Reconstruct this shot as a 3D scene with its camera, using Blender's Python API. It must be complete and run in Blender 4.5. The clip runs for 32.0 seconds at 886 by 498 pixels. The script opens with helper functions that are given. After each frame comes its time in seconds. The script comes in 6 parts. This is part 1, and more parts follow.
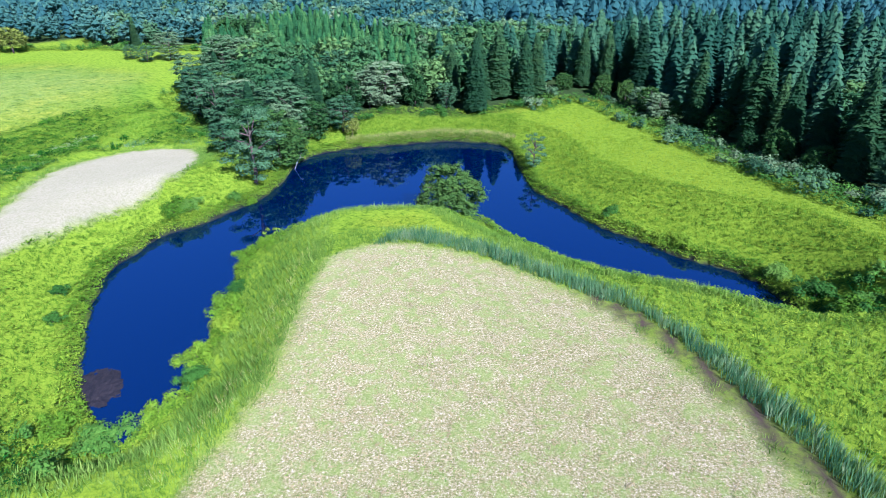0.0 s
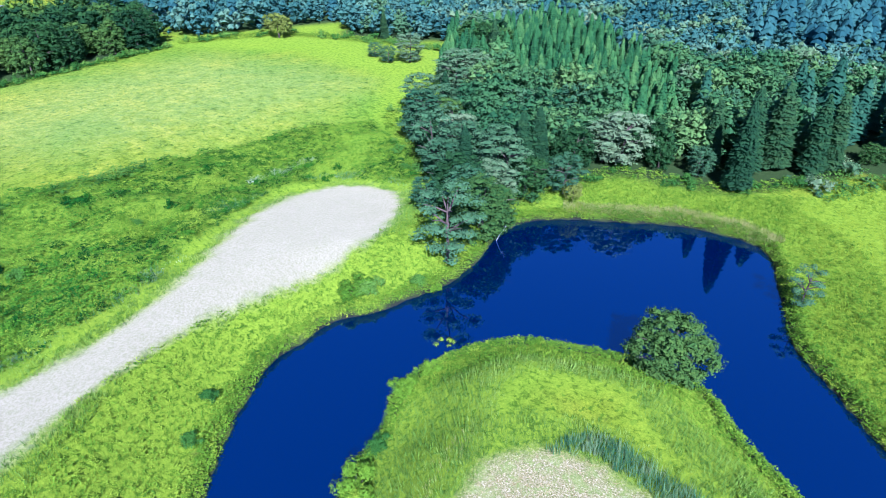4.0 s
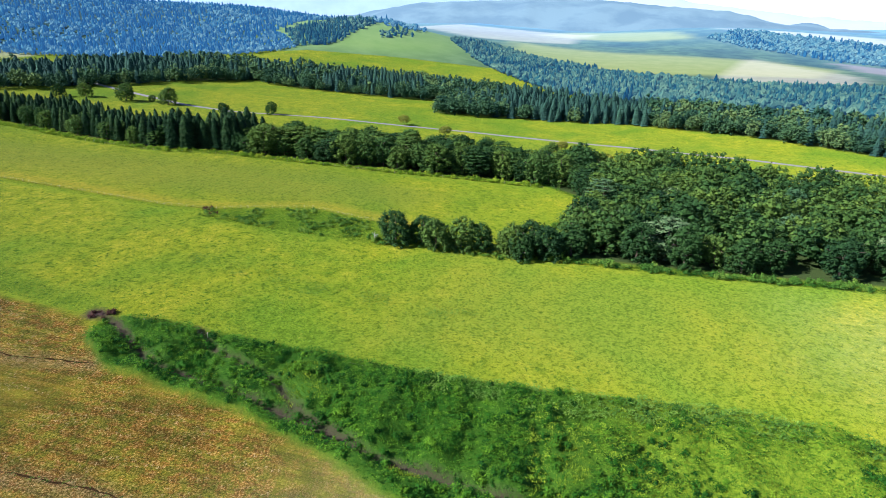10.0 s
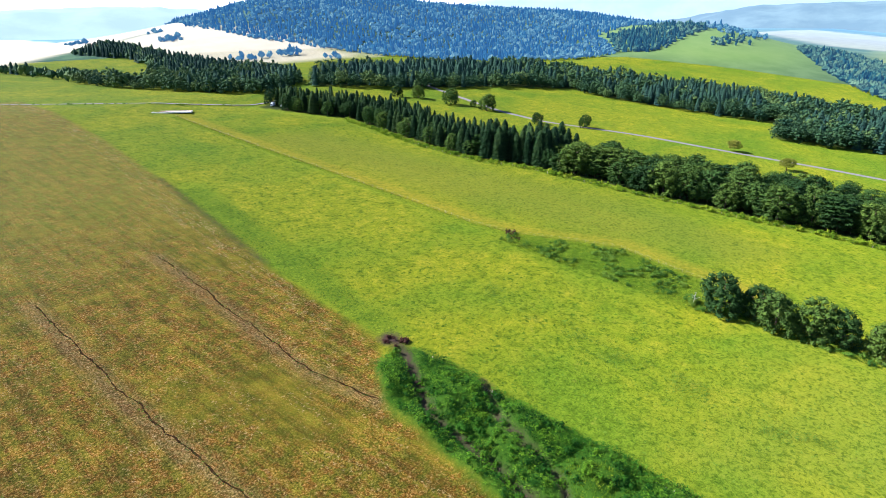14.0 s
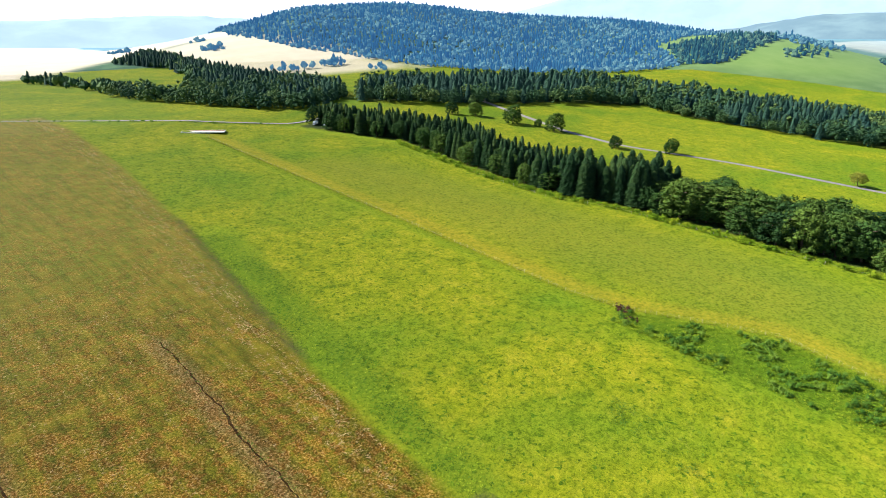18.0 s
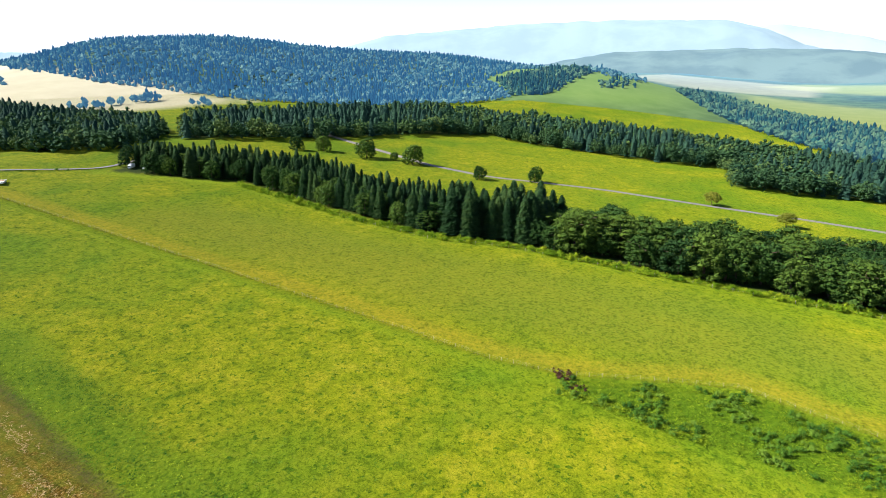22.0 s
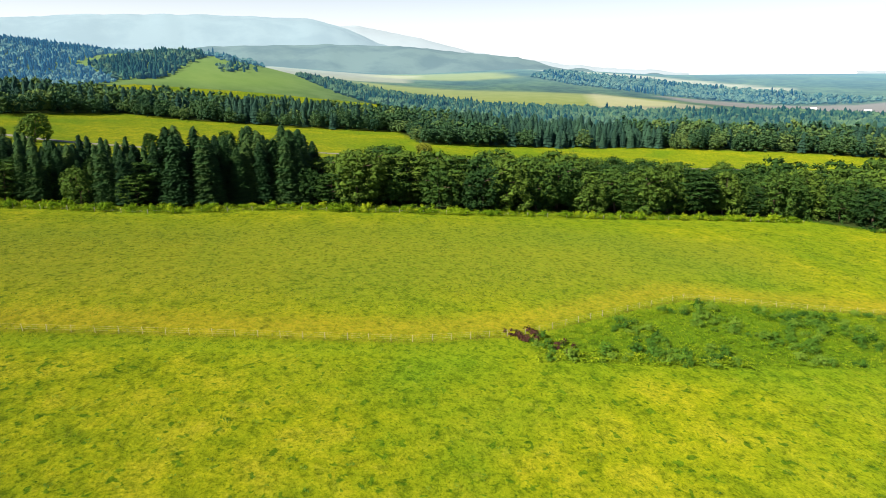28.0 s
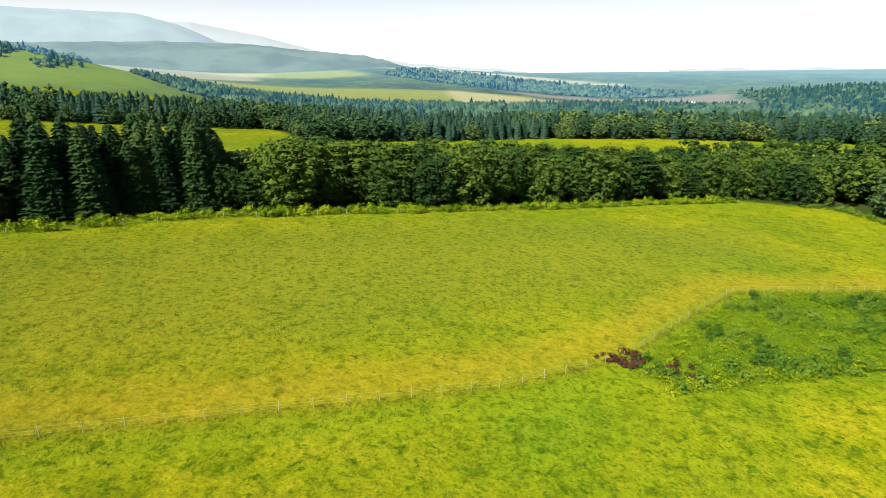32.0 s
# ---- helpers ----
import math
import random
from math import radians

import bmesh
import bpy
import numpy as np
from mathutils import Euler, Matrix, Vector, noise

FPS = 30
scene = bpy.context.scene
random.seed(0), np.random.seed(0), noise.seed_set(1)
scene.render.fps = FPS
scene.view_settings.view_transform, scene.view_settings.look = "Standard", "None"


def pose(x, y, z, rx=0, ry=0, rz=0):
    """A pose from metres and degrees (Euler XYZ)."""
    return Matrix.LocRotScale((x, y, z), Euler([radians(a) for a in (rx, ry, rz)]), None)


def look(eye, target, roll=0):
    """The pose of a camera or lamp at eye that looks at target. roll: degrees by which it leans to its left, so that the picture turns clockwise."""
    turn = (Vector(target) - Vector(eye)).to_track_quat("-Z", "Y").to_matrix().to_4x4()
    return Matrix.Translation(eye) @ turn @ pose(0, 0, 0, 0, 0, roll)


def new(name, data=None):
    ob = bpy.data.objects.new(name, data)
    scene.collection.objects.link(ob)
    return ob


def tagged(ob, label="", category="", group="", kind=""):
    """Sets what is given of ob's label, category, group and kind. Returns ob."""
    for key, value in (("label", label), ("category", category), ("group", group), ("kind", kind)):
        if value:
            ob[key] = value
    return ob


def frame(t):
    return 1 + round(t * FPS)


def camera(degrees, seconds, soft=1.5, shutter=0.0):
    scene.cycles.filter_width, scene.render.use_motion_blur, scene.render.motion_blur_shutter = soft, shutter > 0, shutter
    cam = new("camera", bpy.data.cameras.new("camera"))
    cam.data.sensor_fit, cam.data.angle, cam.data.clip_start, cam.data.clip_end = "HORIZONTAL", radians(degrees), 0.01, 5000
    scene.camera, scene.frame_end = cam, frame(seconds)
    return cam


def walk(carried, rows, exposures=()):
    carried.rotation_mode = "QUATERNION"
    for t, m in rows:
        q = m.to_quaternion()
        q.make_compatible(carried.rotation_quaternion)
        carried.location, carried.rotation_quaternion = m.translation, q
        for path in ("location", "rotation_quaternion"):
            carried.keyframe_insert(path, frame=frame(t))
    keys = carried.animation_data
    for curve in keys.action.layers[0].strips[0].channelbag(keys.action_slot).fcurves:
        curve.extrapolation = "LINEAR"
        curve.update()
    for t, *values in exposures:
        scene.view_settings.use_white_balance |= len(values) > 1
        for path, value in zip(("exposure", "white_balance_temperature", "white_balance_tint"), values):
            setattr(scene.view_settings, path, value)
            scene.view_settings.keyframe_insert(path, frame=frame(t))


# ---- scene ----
cam = camera(71.4, 32.0, 0.8)
METRES, EYE, TILT, LEAN, TURN = 350.0, 55.7, -27.0, 0.0, 0.0
EXPOSURES = [(0.0, 1.42, 4650, 28), (4.5, 1.52, 4450, 30), (6.5, 1.42, 4950, 28), (9.0, 1.30, 5500, 26), (11.0, 1.54, 5500, 28), (14.0, 1.60, 5700, 26), (17.0, 1.54, 6150, 21), (20.0, 1.44, 6350, 18), (24.0, 1.24, 6550, 14), (26.0, 1.11, 6700, 13), (28.5, 1.09, 7100, 14), (32.0, 1.06, 7300, 15)]
ROWS = [
    (0.0, 0.0, 0.0, 0.0, 0.0, 0.0, -0.0),
    (0.5, -0.0006, 0.0085, 0.01, 0.06, -1.16, -0.07),
    (1.0, -0.0016, 0.0184, 0.0206, 0.97, -2.17, -0.57),
    (1.5, -0.0033, 0.0299, 0.0325, 2.41, -3.23, -1.36),
    (2.0, -0.0056, 0.0416, 0.0444, 3.88, -4.28, -2.11),
    (2.5, -0.008, 0.0533, 0.0574, 6.01, -4.83, -3.19),
    (4.5, -0.0059, 0.0757, 0.0976, 25.91, -5.82, -12.44),
    (5.0, -0.0051, 0.0781, 0.1054, 30.29, -4.79, -14.31),
    (5.5, -0.0045, 0.0805, 0.1135, 35.75, -4.06, -16.45),
    (6.0, -0.0043, 0.0828, 0.121, 41.78, -4.49, -18.59),
    (6.5, -0.0047, 0.0853, 0.1292, 47.89, -5.9, -20.5),
    (7.0, -0.0058, 0.0875, 0.1369, 54.2, -7.64, -22.25),
    (7.5, -0.0077, 0.0895, 0.1446, 61.12, -9.75, -23.83),
    (8.0, -0.0101, 0.091, 0.1518, 68.6, -12.3, -25.13),
    (8.5, -0.0132, 0.0923, 0.1589, 77.58, -15.64, -26.2),
    (9.0, -0.0165, 0.0931, 0.1656, 86.16, -18.99, -26.7),
    (9.5, -0.0205, 0.0929, 0.1722, 95.43, -22.74, -26.67),
    (10.0, -0.0245, 0.092, 0.178, 104.61, -26.56, -26.06),
    (10.5, -0.0291, 0.0907, 0.1835, 114.62, -30.82, -24.75),
    (11.0, -0.0345, 0.0876, 0.1873, 124.06, -34.61, -22.88),
    (11.5, -0.0418, 0.0844, 0.1882, 129.43, -36.6, -21.54),
    (12.0, -0.0496, 0.078, 0.1854, 130.99, -37.15, -21.13),
    (12.5, -0.0597, 0.068, 0.1807, 131.9, -37.45, -20.9),
    (13.0, -0.0707, 0.0565, 0.1752, 132.57, -37.68, -20.73),
    (13.5, -0.083, 0.0431, 0.1685, 133.18, -37.87, -20.55),
    (14.0, -0.0948, 0.0299, 0.162, 133.75, -38.06, -20.39),
    (14.5, -0.1072, 0.0159, 0.1552, 134.31, -38.24, -20.24),
    (16.5, -0.1583, -0.0525, 0.1225, 136.32, -38.87, -19.68),
    (17.0, -0.1711, -0.0704, 0.1138, 136.67, -38.96, -19.58),
    (17.5, -0.1842, -0.0886, 0.1042, 137.04, -39.07, -19.51),
    (18.0, -0.1969, -0.1054, 0.0943, 137.35, -38.51, -19.4),
    (18.5, -0.2104, -0.1218, 0.0841, 137.34, -37.05, -19.38),
    (19.0, -0.2227, -0.1364, 0.0741, 135.55, -36.14, -19.97),
    (19.5, -0.2349, -0.15, 0.0651, 132.59, -35.11, -20.83),
    (20.0, -0.2445, -0.1608, 0.0576, 129.23, -33.88, -21.77),
    (20.5, -0.2522, -0.1705, 0.0504, 124.87, -32.22, -22.88),
    (21.0, -0.258, -0.1798, 0.0438, 121.97, -30.3, -23.55),
    (21.5, -0.2635, -0.1888, 0.0362, 121.26, -29.48, -23.72),
    (22.0, -0.2684, -0.1984, 0.0273, 121.23, -29.42, -23.71),
    (22.5, -0.2735, -0.2103, 0.0153, 121.43, -29.46, -23.65),
    (23.0, -0.2788, -0.2222, 0.0009, 121.38, -29.4, -23.65),
    (23.5, -0.285, -0.2346, -0.0167, 118.52, -28.22, -24.19),
    (24.0, -0.2917, -0.2475, -0.0334, 110.63, -24.87, -25.48),
    (24.5, -0.3007, -0.2611, -0.051, 103.98, -21.95, -26.24),
    (25.0, -0.3112, -0.273, -0.0672, 98.53, -19.44, -26.57),
    (25.5, -0.3243, -0.2848, -0.0835, 92.46, -16.72, -26.71),
    (26.0, -0.3389, -0.2949, -0.0983, 86.72, -14.13, -26.61),
    (26.5, -0.3562, -0.3048, -0.1117, 83.34, -12.62, -26.46),
    (28.5, -0.4077, -0.3301, -0.14, 81.18, -11.71, -26.34),
    (29.0, -0.4202, -0.3363, -0.1468, 79.64, -11.02, -26.2),
    (29.5, -0.4326, -0.3428, -0.1531, 76.32, -9.56, -25.88),
    (30.0, -0.4451, -0.3494, -0.1594, 72.17, -7.77, -25.36),
    (30.5, -0.4578, -0.3558, -0.1655, 70.27, -6.96, -25.08),
    (31.0, -0.4706, -0.3613, -0.1707, 69.37, -6.57, -24.92),
    (31.5, -0.4832, -0.3666, -0.1754, 68.21, -6.09, -24.73),
    (32.0, -0.4933, -0.3706, -0.179, 66.43, -5.34, -24.43),
]
walk(cam, [(t, pose(0, 0, EYE, TILT, LEAN, TURN) @ pose(METRES * x, METRES * y, METRES * z, 90 + pitch, roll, yaw)) for t, x, y, z, yaw, pitch, roll in ROWS], EXPOSURES)

# ---- world and sun ----
SUN_AT, SUN_UP = (0.50, -0.87), 40.0
world = bpy.data.worlds.new("world")
scene.world = world
world.use_nodes = True
wn = world.node_tree
sky = wn.nodes.new("ShaderNodeTexSky")
sky.sky_type, sky.sun_disc = "NISHITA", False
sky.sun_elevation, sky.sun_rotation = radians(SUN_UP), math.atan2(SUN_AT[0], SUN_AT[1])
sky.altitude, sky.air_density, sky.dust_density, sky.ozone_density = 600, 1.1, 0.3, 6.0
WHITE_AIR, SKY_POWER = (11.2, 12.3, 13.2), 0.050
way = wn.nodes.new("ShaderNodeTexCoord")
up = wn.nodes.new("ShaderNodeSeparateXYZ")
wn.links.new(way.outputs["Generated"], up.inputs[0])
haze = wn.nodes.new("ShaderNodeMapRange")
haze.interpolation_type = "SMOOTHSTEP"
for key, v in (("From Min", -0.02), ("From Max", 0.25), ("To Min", 0.95), ("To Max", 0.0)):
    haze.inputs[key].default_value = v
wn.links.new(up.outputs["Z"], haze.inputs["Value"])
air = wn.nodes.new("ShaderNodeMix")
air.data_type = "RGBA"
air.inputs["B"].default_value = (*WHITE_AIR, 1)
wn.links.new(haze.outputs[0], air.inputs["Factor"])
wn.links.new(sky.outputs[0], air.inputs["A"])
wn.links.new(air.outputs["Result"], wn.nodes["Background"].inputs[0])
wn.nodes["Background"].inputs[1].default_value = SKY_POWER
sun = new("sun", bpy.data.lights.new("sun", "SUN"))
sun.data.energy, sun.data.angle, sun.data.color = 5.0, radians(0.53), (1.0, 0.95, 0.86)
lift = math.tan(radians(SUN_UP)) * math.hypot(*SUN_AT)
sun.matrix_world = look((SUN_AT[0] * 300, SUN_AT[1] * 300, lift * 300), (0, 0, 0))


# ---- materials ----
def material(name, rough=0.8, spec=0.2):
    m = bpy.data.materials.new(name)
    m.use_nodes = True
    p = m.node_tree.nodes["Principled BSDF"]
    p.inputs["Roughness"].default_value = rough
    p.inputs["Specular IOR Level"].default_value = spec
    return m, m.node_tree, p


def noise_of(nt, scale, detail=4.0, rough=0.6, where=None, distort=0.0):
    n = nt.nodes.new("ShaderNodeTexNoise")
    n.inputs["Scale"].default_value, n.inputs["Detail"].default_value = scale, detail
    n.inputs["Roughness"].default_value, n.inputs["Distortion"].default_value = rough, distort
    if where is not None:
        nt.links.new(where, n.inputs["Vector"])
    return n.outputs["Fac"]


def ramp(nt, fac, stops):
    r = nt.nodes.new("ShaderNodeValToRGB")
    while len(r.color_ramp.elements) < len(stops):
        r.color_ramp.elements.new(0.5)
    for e, (at, c) in zip(r.color_ramp.elements, stops):
        e.position, e.color = at, (*c, 1)
    nt.links.new(fac, r.inputs[0])
    return r.outputs["Color"]


def mix(nt, fac, a, b, how="MIX"):
    n = nt.nodes.new("ShaderNodeMix")
    n.data_type, n.blend_type = "RGBA", how
    for sock, v in ((n.inputs["Factor"], fac), (n.inputs["A"], a), (n.inputs["B"], b)):
        if hasattr(v, "links"):
            nt.links.new(v, sock)
        else:
            sock.default_value = v if isinstance(v, (int, float)) else (*v, 1)
    return n.outputs["Result"]


def arith(nt, how, a, b=0.0, clamp=False):
    n = nt.nodes.new("ShaderNodeMath")
    n.operation, n.use_clamp = how, clamp
    for sock, v in zip(n.inputs, (a, b)):
        if hasattr(v, "links"):
            nt.links.new(v, sock)
        else:
            sock.default_value = v
    return n.outputs[0]


def attr(nt, name):
    n = nt.nodes.new("ShaderNodeAttribute")
    n.attribute_name = name
    return n.outputs["Fac"]


def bump_on(nt, p, height, strength, dist):
    b = nt.nodes.new("ShaderNodeBump")
    b.inputs["Strength"].default_value, b.inputs["Distance"].default_value = strength, dist
    nt.links.new(height, b.inputs["Height"])
    nt.links.new(b.outputs[0], p.inputs["Normal"])


def leaf_material(name, stops, glow=0.14, rough=0.8):
    """Leaves: tint by tree and by leaf, with light coming through the blades."""
    m, nt, p = material(name, rough, 0.06)
    info, geo = nt.nodes.new("ShaderNodeObjectInfo"), nt.nodes.new("ShaderNodeNewGeometry")
    tree = arith(nt, "FRACT", arith(nt, "ADD", info.outputs["Random"], attr(nt, "tint")))
    leafy = arith(nt, "MULTIPLY", arith(nt, "SUBTRACT", geo.outputs["Random Per Island"], 0.5), 0.3)
    c = ramp(nt, arith(nt, "ADD", arith(nt, "MULTIPLY", tree, 0.75), arith(nt, "ADD", leafy, 0.12), True), stops)
    nt.links.new(c, p.inputs["Base Color"])
    t = nt.nodes.new("ShaderNodeBsdfTranslucent")
    nt.links.new(mix(nt, 1.0, c, (1.0, 1.0, 0.45), "MULTIPLY"), t.inputs["Color"])
    s = nt.nodes.new("ShaderNodeMixShader")
    s.inputs[0].default_value = glow
    nt.links.new(p.outputs[0], s.inputs[1])
    nt.links.new(t.outputs[0], s.inputs[2])
    nt.links.new(s.outputs[0], nt.nodes["Material Output"].inputs["Surface"])
    return m


OAK = leaf_material("oak_leaves", [(0.0, (0.010, 0.034, 0.011)), (0.5, (0.030, 0.074, 0.014)), (1.0, (0.085, 0.142, 0.018))])
PALE = leaf_material("pale_leaves", [(0.0, (0.026, 0.075, 0.028)), (0.5, (0.07, 0.132, 0.045)), (1.0, (0.18, 0.225, 0.095))])
CEDAR = leaf_material("cedar_needles", [(0.0, (0.007, 0.024, 0.010)), (0.5, (0.018, 0.050, 0.015)), (1.0, (0.048, 0.09, 0.022))], 0.1)
PINE = leaf_material("pine_needles", [(0.0, (0.03, 0.078, 0.03)), (0.5, (0.07, 0.14, 0.05)), (1.0, (0.14, 0.205, 0.085))], 0.15)
YELLOW = leaf_material("yellowing_leaves", [(0.0, (0.085, 0.12, 0.014)), (1.0, (0.22, 0.23, 0.03))])
BUSH = leaf_material("bush_leaves", [(0.0, (0.045, 0.11, 0.005)), (0.5, (0.128, 0.225, 0.008)), (1.0, (0.26, 0.325, 0.014))], 0.2)
WEED = leaf_material("weed_leaves", [(0.0, (0.005, 0.033, 0.004)), (0.5, (0.022, 0.094, 0.005)), (1.0, (0.10, 0.21, 0.007))], 0.16)
REED = leaf_material("reed_blades", [(0.0, (0.05, 0.14, 0.055)), (0.6, (0.12, 0.23, 0.08)), (1.0, (0.27, 0.32, 0.14))], 0.2)
STALK = leaf_material("dry_reeds", [(0.0, (0.20, 0.24, 0.04)), (1.0, (0.45, 0.40, 0.13))], 0.3)
RUST = leaf_material("withered_leaves", [(0.0, (0.028, 0.013, 0.010)), (1.0, (0.085, 0.04, 0.025))], 0.1)
STRAW = leaf_material("lying_straw", [(0.0, (0.17, 0.125, 0.04)), (1.0, (0.40, 0.30, 0.14))], 0.05)
PALE_SEED = leaf_material("seed_heads", [(0.0, (0.20, 0.27, 0.12)), (1.0, (0.48, 0.50, 0.34))], 0.2)
DRY = leaf_material("dry_grass_blades", [(0.0, (0.028, 0.026, 0.007)), (1.0, (0.16, 0.11, 0.03))], 0.2)
MEADOW = leaf_material("meadow_tufts", [(0.0, (0.11, 0.18, 0.005)), (0.5, (0.19, 0.27, 0.007)), (1.0, (0.29, 0.345, 0.012))], 0.2)
# lighter than oak leaves: sunlight on the pond wood is in the colour
SUNLIT = leaf_material("sunny_leaves", [(0.0, (0.018, 0.062, 0.020)), (0.5, (0.052, 0.120, 0.032)), (1.0, (0.125, 0.205, 0.045))], 0.16)
LIGHT_CEDAR = leaf_material("young_cedar_needles", [(0.0, (0.016, 0.062, 0.018)), (0.5, (0.042, 0.115, 0.026)), (1.0, (0.085, 0.165, 0.036))], 0.12)
POND_CEDAR = leaf_material("tall_cedar_needles", [(0.0, (0.009, 0.036, 0.020)), (0.5, (0.026, 0.074, 0.034)), (1.0, (0.062, 0.125, 0.048))], 0.12)
SHRUB = leaf_material("shrub_leaves", [(0.0, (0.022, 0.075, 0.010)), (0.5, (0.06, 0.145, 0.014)), (1.0, (0.14, 0.23, 0.025))], 0.15)
# far-wood leaf colours: the blue of distance haze is mixed in
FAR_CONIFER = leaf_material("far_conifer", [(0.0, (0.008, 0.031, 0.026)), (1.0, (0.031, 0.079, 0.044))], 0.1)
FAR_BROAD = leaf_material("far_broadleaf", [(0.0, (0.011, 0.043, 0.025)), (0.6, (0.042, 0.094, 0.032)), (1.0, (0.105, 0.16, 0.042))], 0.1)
NORTH_CONIFER = leaf_material("haze_blue_conifer", [(0.0, (0.012, 0.044, 0.046)), (1.0, (0.044, 0.108, 0.080))], 0.1)
NORTH_BROAD = leaf_material("haze_blue_broadleaf", [(0.0, (0.015, 0.058, 0.052)), (0.6, (0.054, 0.120, 0.076)), (1.0, (0.12, 0.19, 0.092))], 0.1)
REED_GREEN = leaf_material("meadow_grass_blades", [(0.0, (0.06, 0.13, 0.012)), (0.6, (0.14, 0.23, 0.022)), (1.0, (0.26, 0.34, 0.055))], 0.2)


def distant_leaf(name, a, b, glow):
    """Woods a kilometre and more away, part of the backdrop, haze painted in as blue emission."""
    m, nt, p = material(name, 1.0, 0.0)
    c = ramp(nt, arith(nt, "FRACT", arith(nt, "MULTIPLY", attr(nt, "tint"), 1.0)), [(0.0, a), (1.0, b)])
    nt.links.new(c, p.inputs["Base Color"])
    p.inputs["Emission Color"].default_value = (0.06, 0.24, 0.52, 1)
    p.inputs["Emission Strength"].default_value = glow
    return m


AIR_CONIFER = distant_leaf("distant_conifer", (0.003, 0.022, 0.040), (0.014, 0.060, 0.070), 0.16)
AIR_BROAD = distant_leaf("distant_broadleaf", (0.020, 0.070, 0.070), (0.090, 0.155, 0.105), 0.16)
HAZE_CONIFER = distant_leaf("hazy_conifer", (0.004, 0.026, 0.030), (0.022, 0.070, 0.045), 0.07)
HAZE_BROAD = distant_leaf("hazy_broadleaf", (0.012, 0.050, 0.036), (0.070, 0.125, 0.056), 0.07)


def bark_material(name, a, b):
    m, nt, p = material(name, 0.9, 0.1)
    pos = nt.nodes.new("ShaderNodeTexCoord").outputs["Object"]
    n = noise_of(nt, 3.0, 6, 0.7, pos)
    nt.links.new(ramp(nt, n, [(0.3, a), (0.7, b)]), p.inputs["Base Color"])
    bump_on(nt, p, n, 0.6, 0.05)
    return m


BARK = bark_material("bark", (0.05, 0.035, 0.025), (0.14, 0.10, 0.075))
BIRCH = bark_material("pale_dead_wood", (0.35, 0.32, 0.28), (0.62, 0.58, 0.52))
POST = bark_material("weathered_post", (0.16, 0.14, 0.10), (0.42, 0.38, 0.30))


